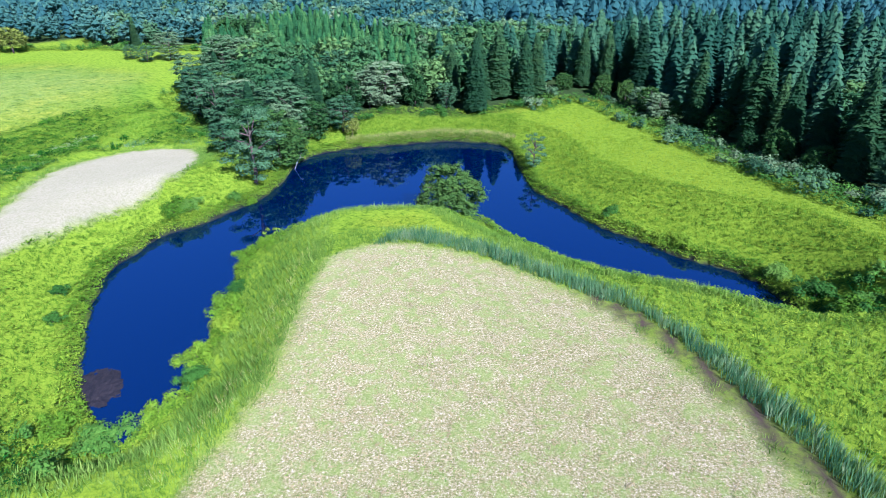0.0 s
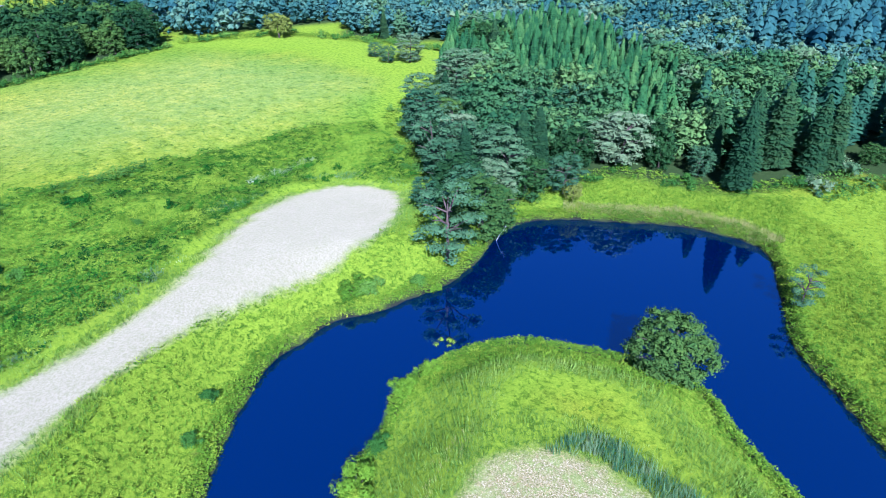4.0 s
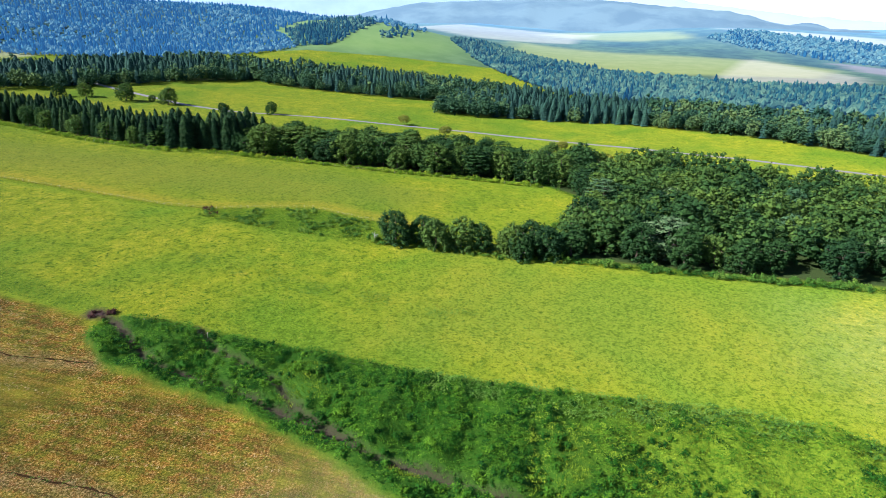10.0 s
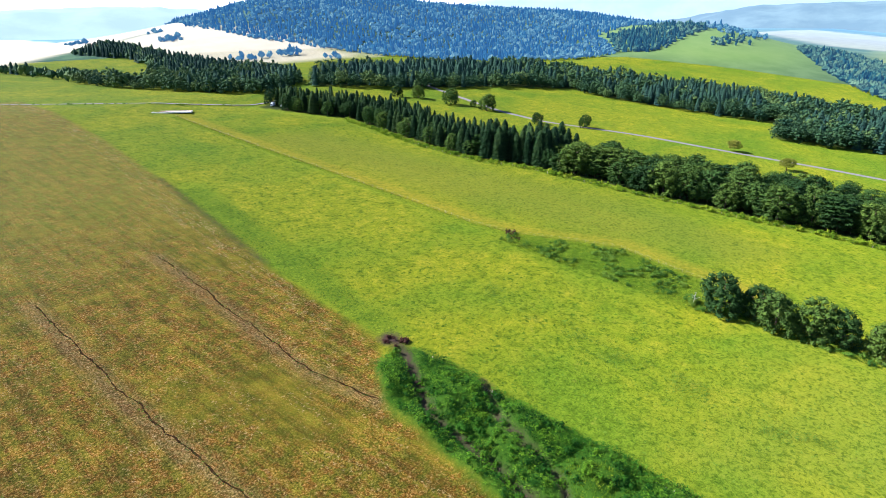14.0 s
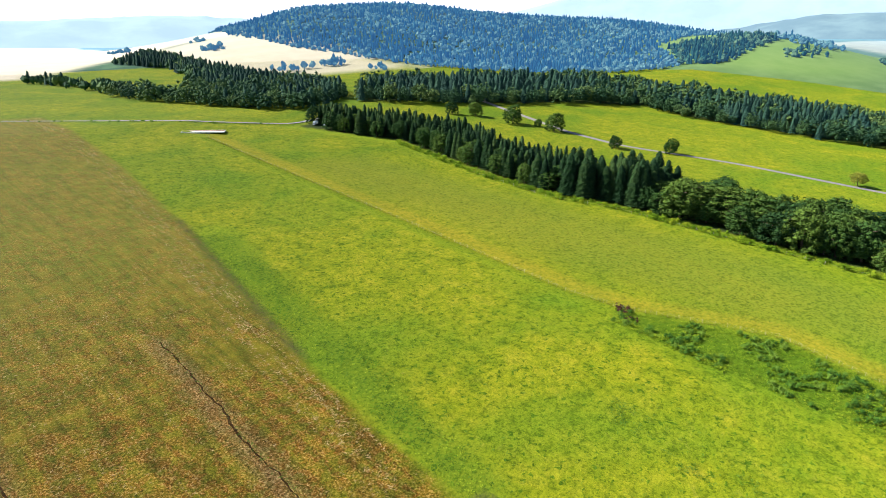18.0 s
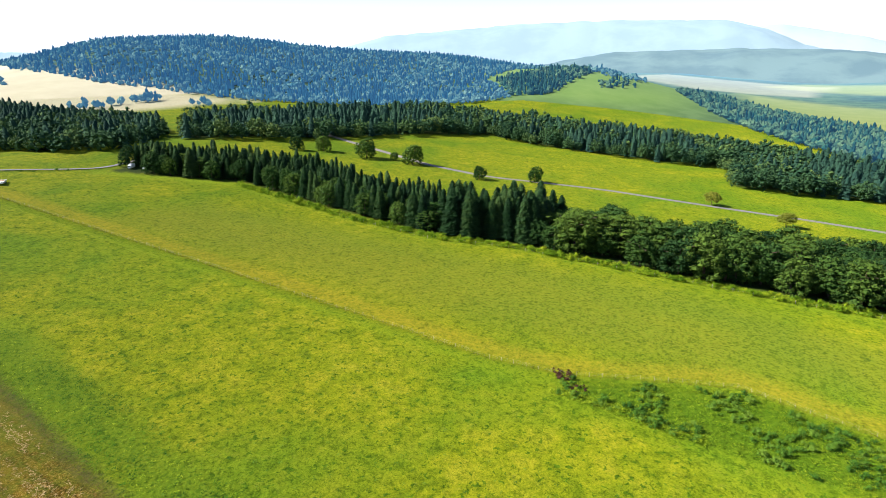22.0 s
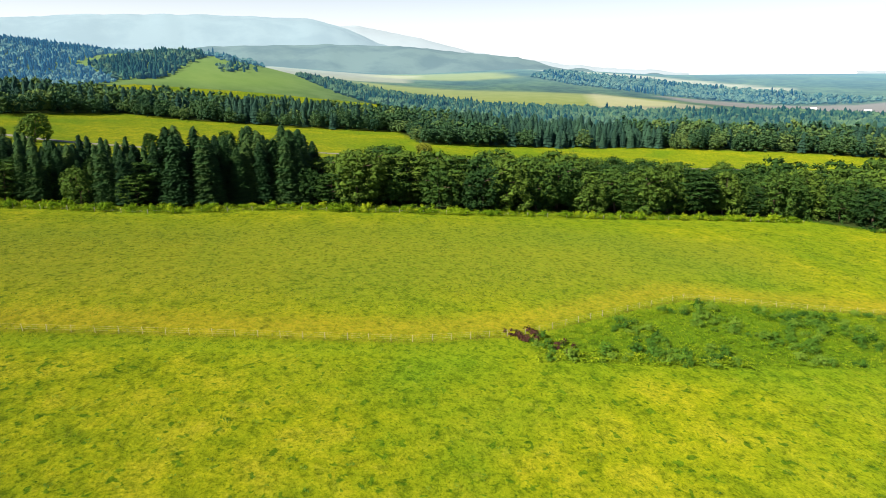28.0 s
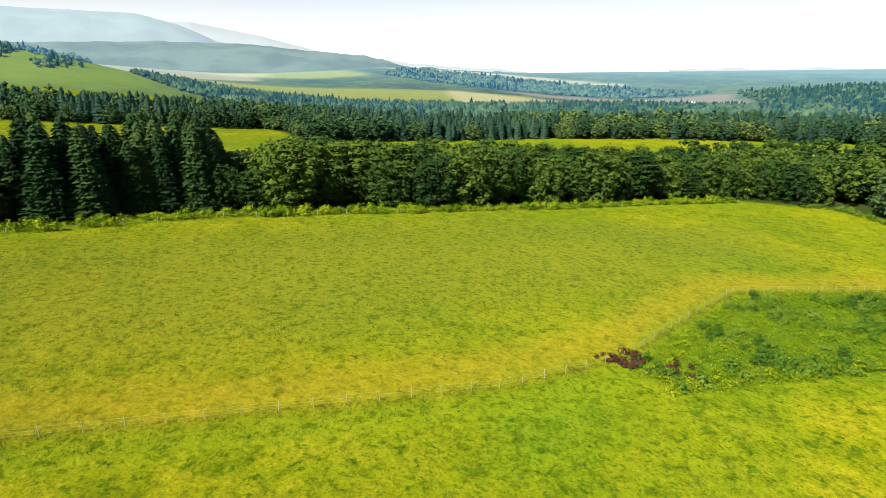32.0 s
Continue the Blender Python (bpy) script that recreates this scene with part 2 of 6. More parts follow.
def ground_material():
    m, nt, p = material("ground_cover", 0.95, 0.05)
    p.inputs["Diffuse Roughness"].default_value = 0.5
    pos = nt.nodes.new("ShaderNodeNewGeometry").outputs["Position"]
    fine, mid, big = noise_of(nt, 1.6, 5, 0.75, pos), noise_of(nt, 0.16, 5, 0.6, pos), noise_of(nt, 0.018, 4, 0.55, pos, 0.8)
    grass = ramp(nt, mid, [(0.28, (0.090, 0.130, 0.004)), (0.48, (0.156, 0.180, 0.005)), (0.70, (0.215, 0.212, 0.010))])
    grass = mix(nt, ramp(nt, big, [(0.40, (0, 0, 0)), (0.64, (1, 1, 1))]), grass, mix(nt, fine, (0.05, 0.112, 0.004), (0.128, 0.18, 0.007)))
    blot = noise_of(nt, 0.75, 2, 0.5, pos, 0.4)
    grass = mix(nt, ramp(nt, blot, [(0.61, (0, 0, 0)), (0.67, (0.85, 0.85, 0.85))]), grass, (0.045, 0.10, 0.004))
    dry = noise_of(nt, 0.33, 5, 0.7, pos, 0.5)
    grass = mix(nt, ramp(nt, dry, [(0.60, (0, 0, 0)), (0.70, (0.25, 0.25, 0.25))]), grass, (0.22, 0.20, 0.03))
    speck, chaff = noise_of(nt, 0.42, 7, 0.72, pos, 0.3), noise_of(nt, 2.6, 8, 0.85, pos, 0.2)
    grass = mix(nt, 0.9, grass, ramp(nt, speck, [(0.36, (0.52, 0.64, 0.6)), (0.47, (0.9, 0.94, 0.9)), (0.60, (1.15, 1.12, 1.15))]), "MULTIPLY")
    grass = mix(nt, 1.0, grass, ramp(nt, chaff, [(0.36, (0.34, 0.44, 0.40)), (0.47, (0.95, 0.97, 0.95)), (0.60, (1.30, 1.27, 1.4))]), "MULTIPLY")
    tuft = noise_of(nt, 1.0, 3, 0.65, pos, 0.6)
    grain = ramp(nt, tuft, [(0.38, (0.42, 0.55, 0.5)), (0.46, (0.9, 0.93, 0.9)), (0.58, (1.12, 1.1, 1.1))])
    grass = mix(nt, 0.6, grass, grain, "MULTIPLY")
    strand = noise_of(nt, 2.1, 9, 0.86, pos, 0.3)
    litter = noise_of(nt, 4.2, 7, 0.8, pos, 0.2)
    straw = ramp(nt, litter, [(0.36, (0.09, 0.11, 0.020)), (0.46, (0.19, 0.168, 0.055)), (0.54, (0.31, 0.255, 0.125)), (0.64, (0.53, 0.43, 0.29))])
    straw = mix(nt, 0.5, straw, ramp(nt, chaff, [(0.38, (0.5, 0.53, 0.46)), (0.60, (1.2, 1.16, 1.12))]), "MULTIPLY")
    straw = mix(nt, ramp(nt, speck, [(0.48, (0, 0, 0)), (0.58, (0.6, 0.6, 0.6))]), straw, mix(nt, chaff, (0.07, 0.13, 0.015), (0.27, 0.31, 0.06)))
    rust = ramp(nt, strand, [(0.38, (0.018, 0.015, 0.003)), (0.46, (0.102, 0.052, 0.006)), (0.53, (0.235, 0.110, 0.011)), (0.61, (0.58, 0.38, 0.17))])
    sward = ramp(nt, strand, [(0.38, (0.010, 0.028, 0.002)), (0.5, (0.075, 0.112, 0.005)), (0.62, (0.20, 0.23, 0.014))])
    rust = mix(nt, ramp(nt, speck, [(0.45, (0, 0, 0)), (0.55, (0.6, 0.6, 0.6))]), rust, sward)
    rows = nt.nodes.new("ShaderNodeMapping")
    rows.inputs["Scale"].default_value, rows.inputs["Rotation"].default_value = (0.55, 0.02, 0.5), (0, 0, radians(-4))
    nt.links.new(pos, rows.inputs["Vector"])
    mown = ramp(nt, noise_of(nt, 1.0, 3, 0.6, rows.outputs[0]), [(0.40, (0.55, 0.66, 0.55)), (0.58, (1.3, 1.15, 1.05))])
    row = noise_of(nt, 1.0, 4, 0.6, rows.outputs[0])
    rust = mix(nt, ramp(nt, row, [(0.47, (0, 0, 0)), (0.56, (0.5, 0.5, 0.5))]), rust, mix(nt, 0.2, sward, rust))
    rust = mix(nt, ramp(nt, big, [(0.48, (0, 0, 0)), (0.64, (0.6, 0.6, 0.6))]), rust, mix(nt, chaff, (0.045, 0.055, 0.004), (0.22, 0.205, 0.014)))
    straw = mix(nt, attr(nt, "rusty"), straw, mix(nt, 1.0, mix(nt, 0.7, rust, mown, "MULTIPLY"), ramp(nt, mid, [(0.36, (0.52, 0.58, 0.52)), (0.62, (0.98, 0.96, 0.92))]), "MULTIPLY"))
    faded = mix(nt, strand, (0.03, 0.065, 0.004), (0.25, 0.29, 0.035))
    faded = mix(nt, ramp(nt, row, [(0.48, (0, 0, 0)), (0.58, (0.55, 0.55, 0.55))]), faded, mix(nt, chaff, (0.045, 0.03, 0.004), (0.36, 0.22, 0.055)))
    gold = mix(nt, tuft, (0.06, 0.065, 0.006), (0.40, 0.31, 0.022))
    pale = mix(nt, chaff, (0.10, 0.15, 0.035), (0.36, 0.37, 0.15))
    grazed = mix(nt, 1.0, mix(nt, chaff, (0.03, 0.065, 0.005), (0.20, 0.23, 0.02)), grain, "MULTIPLY")
    cream = mix(nt, mid, (0.40, 0.37, 0.24), (0.50, 0.46, 0.33))
    pink = mix(nt, big, (0.34, 0.29, 0.24), (0.42, 0.36, 0.30))
    bare = ramp(nt, strand, [(0.40, (0.03, 0.018, 0.006)), (0.5, (0.12, 0.068, 0.022)), (0.6, (0.45, 0.30, 0.16))])
    sand = mix(nt, mid, (0.26, 0.22, 0.13), (0.34, 0.29, 0.18))
    sand = mix(nt, ramp(nt, chaff, [(0.42, (0.8, 0.8, 0.8)), (0.55, (0, 0, 0))]), sand, (0.19, 0.18, 0.075))
    sand = mix(nt, 0.35, sand, ramp(nt, fine, [(0.2, (0.6, 0.58, 0.5)), (0.8, (1, 1, 1))]), "MULTIPLY")
    weed = mix(nt, chaff, (0.006, 0.03, 0.004), (0.06, 0.15, 0.008))
    lush = mix(nt, 0.9, mix(nt, chaff, (0.03, 0.085, 0.004), (0.27, 0.335, 0.012)), grain, "MULTIPLY")
    soil_and_shade = mix(nt, fine, (0.02, 0.013, 0.012), (0.085, 0.05, 0.04))
    bed_and_bank_shade = mix(nt, fine, (0.010, 0.012, 0.010), (0.03, 0.03, 0.02))
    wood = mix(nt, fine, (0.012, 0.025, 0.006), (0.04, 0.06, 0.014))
    c = grass
    edge = arith(nt, "MULTIPLY", arith(nt, "SUBTRACT", arith(nt, "ADD", arith(nt, "MULTIPLY", fine, 0.5), arith(nt, "MULTIPLY", speck, 0.5)), 0.5), 9.0)
    for name, col in (("grazed", grazed), ("pale", pale), ("gold", gold), ("cream", cream), ("pink", pink), ("lush", lush), ("straw", straw), ("faded", faded), ("bare", bare), ("sand", sand), ("weed", weed), ("soil_and_shade", soil_and_shade), ("wood", wood), ("bed_and_bank_shade", bed_and_bank_shade)):
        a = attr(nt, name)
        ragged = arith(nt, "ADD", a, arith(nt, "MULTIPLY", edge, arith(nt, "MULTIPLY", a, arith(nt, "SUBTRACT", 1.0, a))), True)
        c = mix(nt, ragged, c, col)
    nt.links.new(c, p.inputs["Base Color"])
    height = arith(nt, "ADD", fine, arith(nt, "MULTIPLY", arith(nt, "ADD", blot, speck), 1.5))
    bump_on(nt, p, arith(nt, "MULTIPLY", height, arith(nt, "SUBTRACT", 1.0, arith(nt, "MULTIPLY", attr(nt, "sand"), 0.85))), 0.5, 0.35)
    return m


GROUND = ground_material()


def water_material():
    m, nt, p = material("pond_water", 0.03, 0.5)
    p.inputs["Base Color"].default_value = (0.0002, 0.004, 0.026, 1)
    p.inputs["IOR"].default_value = 3.2
    p.inputs["Specular Tint"].default_value = (0.45, 0.68, 1.0, 1)
    pos = nt.nodes.new("ShaderNodeNewGeometry").outputs["Position"]
    bump_on(nt, p, noise_of(nt, 1.3, 4, 0.6, pos), 0.03, 0.05)
    return m


WATER = water_material()


def plain(name, a, b, scale=2.0, rough=0.7, metal=0.0):
    m, nt, p = material(name, rough, 0.3)
    pos = nt.nodes.new("ShaderNodeTexCoord").outputs["Object"]
    n = noise_of(nt, scale, 5, 0.65, pos)
    nt.links.new(ramp(nt, n, [(0.3, a), (0.7, b)]), p.inputs["Base Color"])
    p.inputs["Metallic"].default_value = metal
    return m


WIRE = plain("fence_wire", (0.25, 0.24, 0.22), (0.4, 0.38, 0.35), 2.0, 0.5, 0.6)
CONCRETE = plain("concrete", (0.55, 0.53, 0.50), (0.78, 0.76, 0.72), 0.6)
ASPHALT = plain("road_gravel", (0.12, 0.115, 0.11), (0.20, 0.19, 0.17), 0.4, 0.9)


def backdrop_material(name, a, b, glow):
    """Hills so far off that haze is painted into their colour and emission."""
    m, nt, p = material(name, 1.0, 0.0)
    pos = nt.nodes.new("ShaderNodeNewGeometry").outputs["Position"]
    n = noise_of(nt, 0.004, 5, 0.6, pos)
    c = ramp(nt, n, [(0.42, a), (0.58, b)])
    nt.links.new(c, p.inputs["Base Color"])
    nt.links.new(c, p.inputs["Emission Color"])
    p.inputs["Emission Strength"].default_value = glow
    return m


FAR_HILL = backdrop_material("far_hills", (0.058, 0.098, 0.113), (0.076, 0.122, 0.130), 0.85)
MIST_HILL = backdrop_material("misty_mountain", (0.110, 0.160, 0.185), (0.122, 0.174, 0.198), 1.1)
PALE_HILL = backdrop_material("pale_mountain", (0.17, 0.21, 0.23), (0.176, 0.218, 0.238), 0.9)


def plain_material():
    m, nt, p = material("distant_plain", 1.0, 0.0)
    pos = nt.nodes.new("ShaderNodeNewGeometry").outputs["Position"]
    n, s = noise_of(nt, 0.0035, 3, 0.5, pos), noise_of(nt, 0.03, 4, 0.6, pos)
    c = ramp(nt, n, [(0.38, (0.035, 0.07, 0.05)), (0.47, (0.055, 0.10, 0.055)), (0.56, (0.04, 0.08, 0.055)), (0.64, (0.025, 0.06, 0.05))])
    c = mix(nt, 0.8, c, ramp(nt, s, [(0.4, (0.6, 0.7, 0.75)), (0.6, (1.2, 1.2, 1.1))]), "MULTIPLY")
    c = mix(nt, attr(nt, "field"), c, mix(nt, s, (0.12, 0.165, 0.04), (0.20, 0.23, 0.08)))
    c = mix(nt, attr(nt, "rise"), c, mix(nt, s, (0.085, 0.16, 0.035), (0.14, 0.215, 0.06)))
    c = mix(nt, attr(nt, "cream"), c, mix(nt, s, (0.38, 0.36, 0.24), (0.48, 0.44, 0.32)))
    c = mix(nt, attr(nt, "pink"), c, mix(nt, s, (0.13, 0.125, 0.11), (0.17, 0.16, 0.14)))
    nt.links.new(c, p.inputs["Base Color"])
    # haze painted as blue emission, stronger with distance
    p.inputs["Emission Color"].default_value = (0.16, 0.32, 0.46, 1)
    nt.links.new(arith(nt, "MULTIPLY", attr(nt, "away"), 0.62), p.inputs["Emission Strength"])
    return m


DISTANT_PLAIN = plain_material()

# ---- the lie of the land ----
SHORE_A = [(-39, 55), (-45, 60.5), (-50, 66.7), (-56, 78.7), (-60, 90), (-62, 100), (-60.5, 107), (-58, 116), (-52.5, 120.5), (-48, 128), (-43.5, 135), (-41, 145), (-40.5, 158), (-36, 168), (-26, 174), (-14, 177.3), (-1, 181), (11, 180), (19, 174.7), (21.2, 156), (22.4, 142), (28, 131), (33.5, 120.5), (40, 113.5), (46, 106), (54, 100.3), (57.5, 94), (58.5, 87)]
SHORE_B = [(55, 84), (47.5, 89.5), (41, 92.5), (32, 96.5), (23, 103), (13.4, 114), (8, 122), (-5.5, 125.5), (-22.8, 123), (-31.5, 117), (-36, 110), (-38.5, 103), (-36.5, 93), (-37, 87), (-35.5, 77.5), (-36, 71), (-35, 65.5), (-36.5, 60.5)]

def smooth(a, b, x):
    t = np.clip((x - a) / (b - a), 0, 1)
    return t * t * (3 - 2 * t)

def round_loop(pts, n=4):
    """A closed Catmull-Rom curve through the points."""
    p = np.array(pts, float)
    a, b, c, d = np.roll(p, 1, 0), p, np.roll(p, -1, 0), np.roll(p, -2, 0)
    out = [0.5 * (2 * b + (c - a) * u + (2 * a - 5 * b + 4 * c - d) * u**2 + (3 * b - a - 3 * c + d) * u**3) for u in np.arange(n) / n]
    return np.stack(out, 1).reshape(-1, 2)

def signed(poly, x, y):
    """Metres outside (+) or inside (-) a closed outline."""
    q, r = poly, np.roll(poly, -1, 0)
    best, inside = np.full(x.shape, 1e12), np.zeros(x.shape, bool)
    for (x0, y0), (x1, y1) in zip(q, r):
        dx, dy = x1 - x0, y1 - y0
        t = np.clip(((x - x0) * dx + (y - y0) * dy) / (dx * dx + dy * dy + 1e-9), 0, 1)
        best = np.minimum(best, (x - x0 - t * dx) ** 2 + (y - y0 - t * dy) ** 2)
        if y0 != y1:
            inside ^= ((y0 > y) != (y1 > y)) & (x < dx * (y - y0) / dy + x0)
    return np.where(inside, -1, 1) * np.sqrt(best)

SHORE = round_loop(SHORE_A + SHORE_B)

def bump(x, y, cx, cy, rx, ry, h):
    return h * np.exp(-((x - cx) / rx) ** 2 - ((y - cy) / ry) ** 2)

def lie(x, y):
    """The height of the land without the pond's hollow."""
    z = 9 + 3.5 * np.logaddexp(0, -(np.maximum(y, -420) - 40) / 40)
    z = z + bump(x, y, -290, -90, 95, 130, 3.8) - bump(x, y, -72, 178, 36, 40, 7) - bump(x, y, 45, 190, 70, 62, 6)
    z = z - bump(x, y, -118, 72, 26, 34, 4.5) - bump(x, y, -112, 158, 26, 30, 4)
    z = z + 50 * smooth(850, 2500, -x) + bump(x, y, -1330, -390, 190, 190, 36) + bump(x, y, -1080, -1230, 430, 380, 115) + bump(x, y, -1480, -800, 330, 300, 55)
    z = z + bump(x, y, -930, -880, 90, 120, 13) - bump(x, y, -1030, -1010, 60, 160, 13) + bump(x, y, -860, -1180, 80, 110, 12) - bump(x, y, -1190, -840, 70, 110, 10)
    z = z - bump(x, y, -1400, 880, 520, 380, 32) + bump(x, y, -2250, 460, 500, 400, 26)
    return z

def land(x, y):
    x, y = np.asarray(x, float), np.asarray(y, float)
    z = lie(x, y)
    near = (x > -100) & (x < 100) & (y > 20) & (y < 220)
    d = np.full(x.shape, 99.0)
    d[near] = signed(SHORE, x[near], y[near])
    bank = np.where(d < 0, -1.6 * smooth(0, 4, -d), z * (0.35 * smooth(0, 1.5, d) * np.minimum(1, 4 / z) + (1 - 0.35 * np.minimum(1, 4 / z)) * smooth(1, 17, d)))
    return np.where(d < 40, bank, z)


def fall(poly, x, y, soft=1.5):
    """1 inside an outline, 0 outside, with a soft edge."""
    p = np.array(poly, float)
    out = np.zeros(x.shape)
    near = (x > p[:, 0].min() - soft) & (x < p[:, 0].max() + soft) & (y > p[:, 1].min() - soft) & (y < p[:, 1].max() + soft)
    out[near] = 1 - smooth(-soft, soft, signed(p, x[near], y[near]))
    return out


def along(line, x, y, wide, soft=1.0):
    """1 on a line of that width."""
    best = np.full(x.shape, 1e12)
    for (x0, y0), (x1, y1) in zip(line[:-1], line[1:]):
        dx, dy = x1 - x0, y1 - y0
        t = np.clip(((x - x0) * dx + (y - y0) * dy) / (dx * dx + dy * dy), 0, 1)
        best = np.minimum(best, (x - x0 - t * dx) ** 2 + (y - y0 - t * dy) ** 2)
    return 1 - smooth(wide / 2 - soft, wide / 2 + soft, np.sqrt(best))


# outlines on the plan
PEN_FIELD = [(-28, 20), (-23, 40), (-19.6, 54), (-19.8, 66), (-19.6, 79), (-17.6, 88), (-12, 92.3), (-6, 93), (2, 89.5), (9, 85), (17, 77.5), (24, 68.5), (28, 58), (31, 50), (33, 40), (36, 20), (40, -60), (-20, -60)]
BROWN = [(-98, 24), (-106, 7), (-112.5, -14), (-117.5, -42), (-119, -55), (-138, -77), (-140, -107), (-143, -135), (-151, -183), (-162, -246), (-173, -332), (-184, -500), (-20, -500), (-30, -160), (-45, -78), (-57, -57), (-65, -35), (-68, -5), (-72, 40), (-84, 52)]
SANDY = [(-90, 50), (-87.5, 66), (-84, 78), (-82, 92), (-84, 108), (-88.5, 125), (-92, 140), (-92.5, 152), (-87, 164), (-79, 168), (-71, 167), (-66, 160), (-62.5, 150), (-60.5, 139), (-63, 126), (-69, 113), (-73, 101), (-74, 90), (-73, 70), (-72, 50), (-76, 40)]
MARSH = [(-98, 24), (-106, 7), (-112.5, -14), (-117.5, -42), (-119, -55), (-128, -68), (-141, -72), (-143, -55), (-142, -27), (-141, 18), (-143, 47), (-146, 75), (-146, 92), (-141, 120), (-132, 150), (-116, 186), (-97, 203), (-78, 190), (-66, 172), (-72, 171), (-88, 168), (-97, 150), (-92, 125), (-87, 100), (-88, 80), (-93, 55)]
EAST_MEAD = [(23, 150), (26, 165), (24, 190), (28, 203), (43, 216), (54, 213), (68, 174), (75, 138), (79, 118), (88, 100), (76, 90), (60, 102), (50, 107), (36, 120), (30, 132)]
WOOD_WEST = [(-237, 42), (-237, 110), (-238, 160), (-233, 205), (-228, 252), (-262, 264), (-300, 256), (-345, 222), (-374, 168), (-398, 100), (-400, 25), (-352, 30), (-320, 66), (-272, 50)]
HEDGE_FRONT = [(-300, -372), (-333, -306), (-320, -228), (-316, -180), (-326, -148), (-329, -98), (-336, -45), (-346, 0), (-347, 36)]
HEDGE = HEDGE_FRONT + [(-400, 28), (-388, -45), (-372, -100), (-362, -150), (-352, -180), (-358, -230), (-372, -306), (-330, -385)]
WOOD_NORTH = [(-50, 152), (-60, 170), (-77, 190), (-88, 208), (-86, 232), (-85, 258), (-100, 290), (-112, 306), (-140, 296), (-165, 298), (-180, 330), (-170, 420), (60, 420), (260, 420), (260, 20), (105, 20), (96, 70), (88, 104), (80, 122), (77, 140), (70, 176), (56, 216), (42, 222), (26, 207), (10, 195), (-18, 192), (-34, 181), (-44, 166)]
FENCE = [(-236, -372), (-233, -228), (-230, -160), (-228, -116), (-231, -97), (-240, -80), (-250.5, -58.5), (-247, -33), (-245, -8)]
DRAINS = ([(-80, -158), (-79, -98), (-81, -53), (-84, -34), (-82, -12)], [(-121, -168), (-118, -110), (-115.5, -79), (-120, -57)])
WEEDS_TIP = [(-225, -99), (-223.5, -88), (-221.5, -69), (-221, -47), (-222, -20), (-230, -5), (-243, -8), (-246, -33), (-249, -57), (-239, -79), (-230, -96)]


PALE_PASTURE = [(-215, 130), (-175, 125), (-150, 145), (-122, 190), (-112, 236), (-150, 246), (-200, 240), (-222, 180)]
DULL_PASTURE = [(-226, 10), (-150, 0), (-148, 90), (-160, 125), (-225, 120)]
GRAZED = [(-246, -290), (-246, -150), (-256, -70), (-268, -20), (-300, -10), (-312, -80), (-300, -170), (-290, -290)]
CLEARING = [(-262, 500), (-290, 560), (-318, 640), (-256, 650), (-228, 577), (-228, 500)]
HAMLET = [(-226, 590), (-240, 664), (-195, 672), (-190, 600)]
COW_BAND = [(-240, -300), (-236, -170), (-240, -110), (-255, -62), (-285, -60), (-290, -120), (-280, -200), (-270, -300)]
CREAM = ([(-2230, 440), (-2140, 620), (-2080, 800), (-1900, 950), (-1740, 1060), (-1690, 1010), (-1830, 850), (-1900, 750), (-2000, 620), (-2150, 460)], [(-745, -700), (-600, -720), (-494, -765), (-514, -1011), (-520, -1160), (-598, -1204), (-700, -1190), (-740, -1000)], [(-1900, -500), (-1700, -250), (-1750, 0), (-2100, 50), (-2300, -400)], [(-1100, 250), (-1000, 420), (-1250, 520), (-1500, 380)])
CREAM = CREAM + (CLEARING, [(-236, 620), (-240, 664), (-195, 672), (-198, 620)])
CREAM = CREAM + ([(-255, -900), (-400, -1060), (-590, -1215), (-720, -1190), (-760, -1900), (-900, -3200), (400, -3200), (300, -900)],)
CREAM_WEIGHT = (0.5, 0.8, 0.4, 0.4, 0.7, 0.7, 1.0)  # cream strength of each field; the southern ones are whitened for haze
PINK = [(-1508, 543), (-1440, 800), (-1428, 1117), (-1204, 990), (-1210, 800), (-1247, 640), (-1380, 560)]
GREEN_FIELDS = ([(-1700, -150), (-1560, 112), (-1460, 400), (-1370, 520), (-1180, 420), (-1150, 150), (-1250, -100)], [(-2000, -120), (-1850, 150), (-1900, 330), (-2100, 300), (-2250, 0)])


def steps(*spans):
    out = [spans[0][0]]
    for a, b, d in spans:
        n = max(1, int(round((b - a) / d)))
        out += [a + (b - a) * (k + 1) / n for k in range(n)]
    return np.array(out)


def mesh_of(name, verts, faces, mats, attrs=None, smooth_faces=False, slots=None):
    """A mesh from arrays: faces all of one length."""
    me = bpy.data.meshes.new(name)
    verts, faces = np.asarray(verts, np.float32), np.asarray(faces, np.int32)
    k = faces.shape[1]
    me.vertices.add(len(verts))
    me.vertices.foreach_set("co", verts.ravel())
    me.loops.add(faces.size)
    me.loops.foreach_set("vertex_index", faces.ravel())
    me.polygons.add(len(faces))
    me.polygons.foreach_set("loop_start", np.arange(0, faces.size, k, dtype=np.int32))
    me.polygons.foreach_set("use_smooth", np.full(len(faces), smooth_faces))
    for m in mats:
        me.materials.append(m)
    if slots is not None:
        me.polygons.foreach_set("material_index", np.asarray(slots, np.int32))
    me.update(calc_edges=True)
    for key, values in (attrs or {}).items():
        me.attributes.new(key, "FLOAT", "POINT").data.foreach_set("value", np.asarray(values, np.float32))
    return me


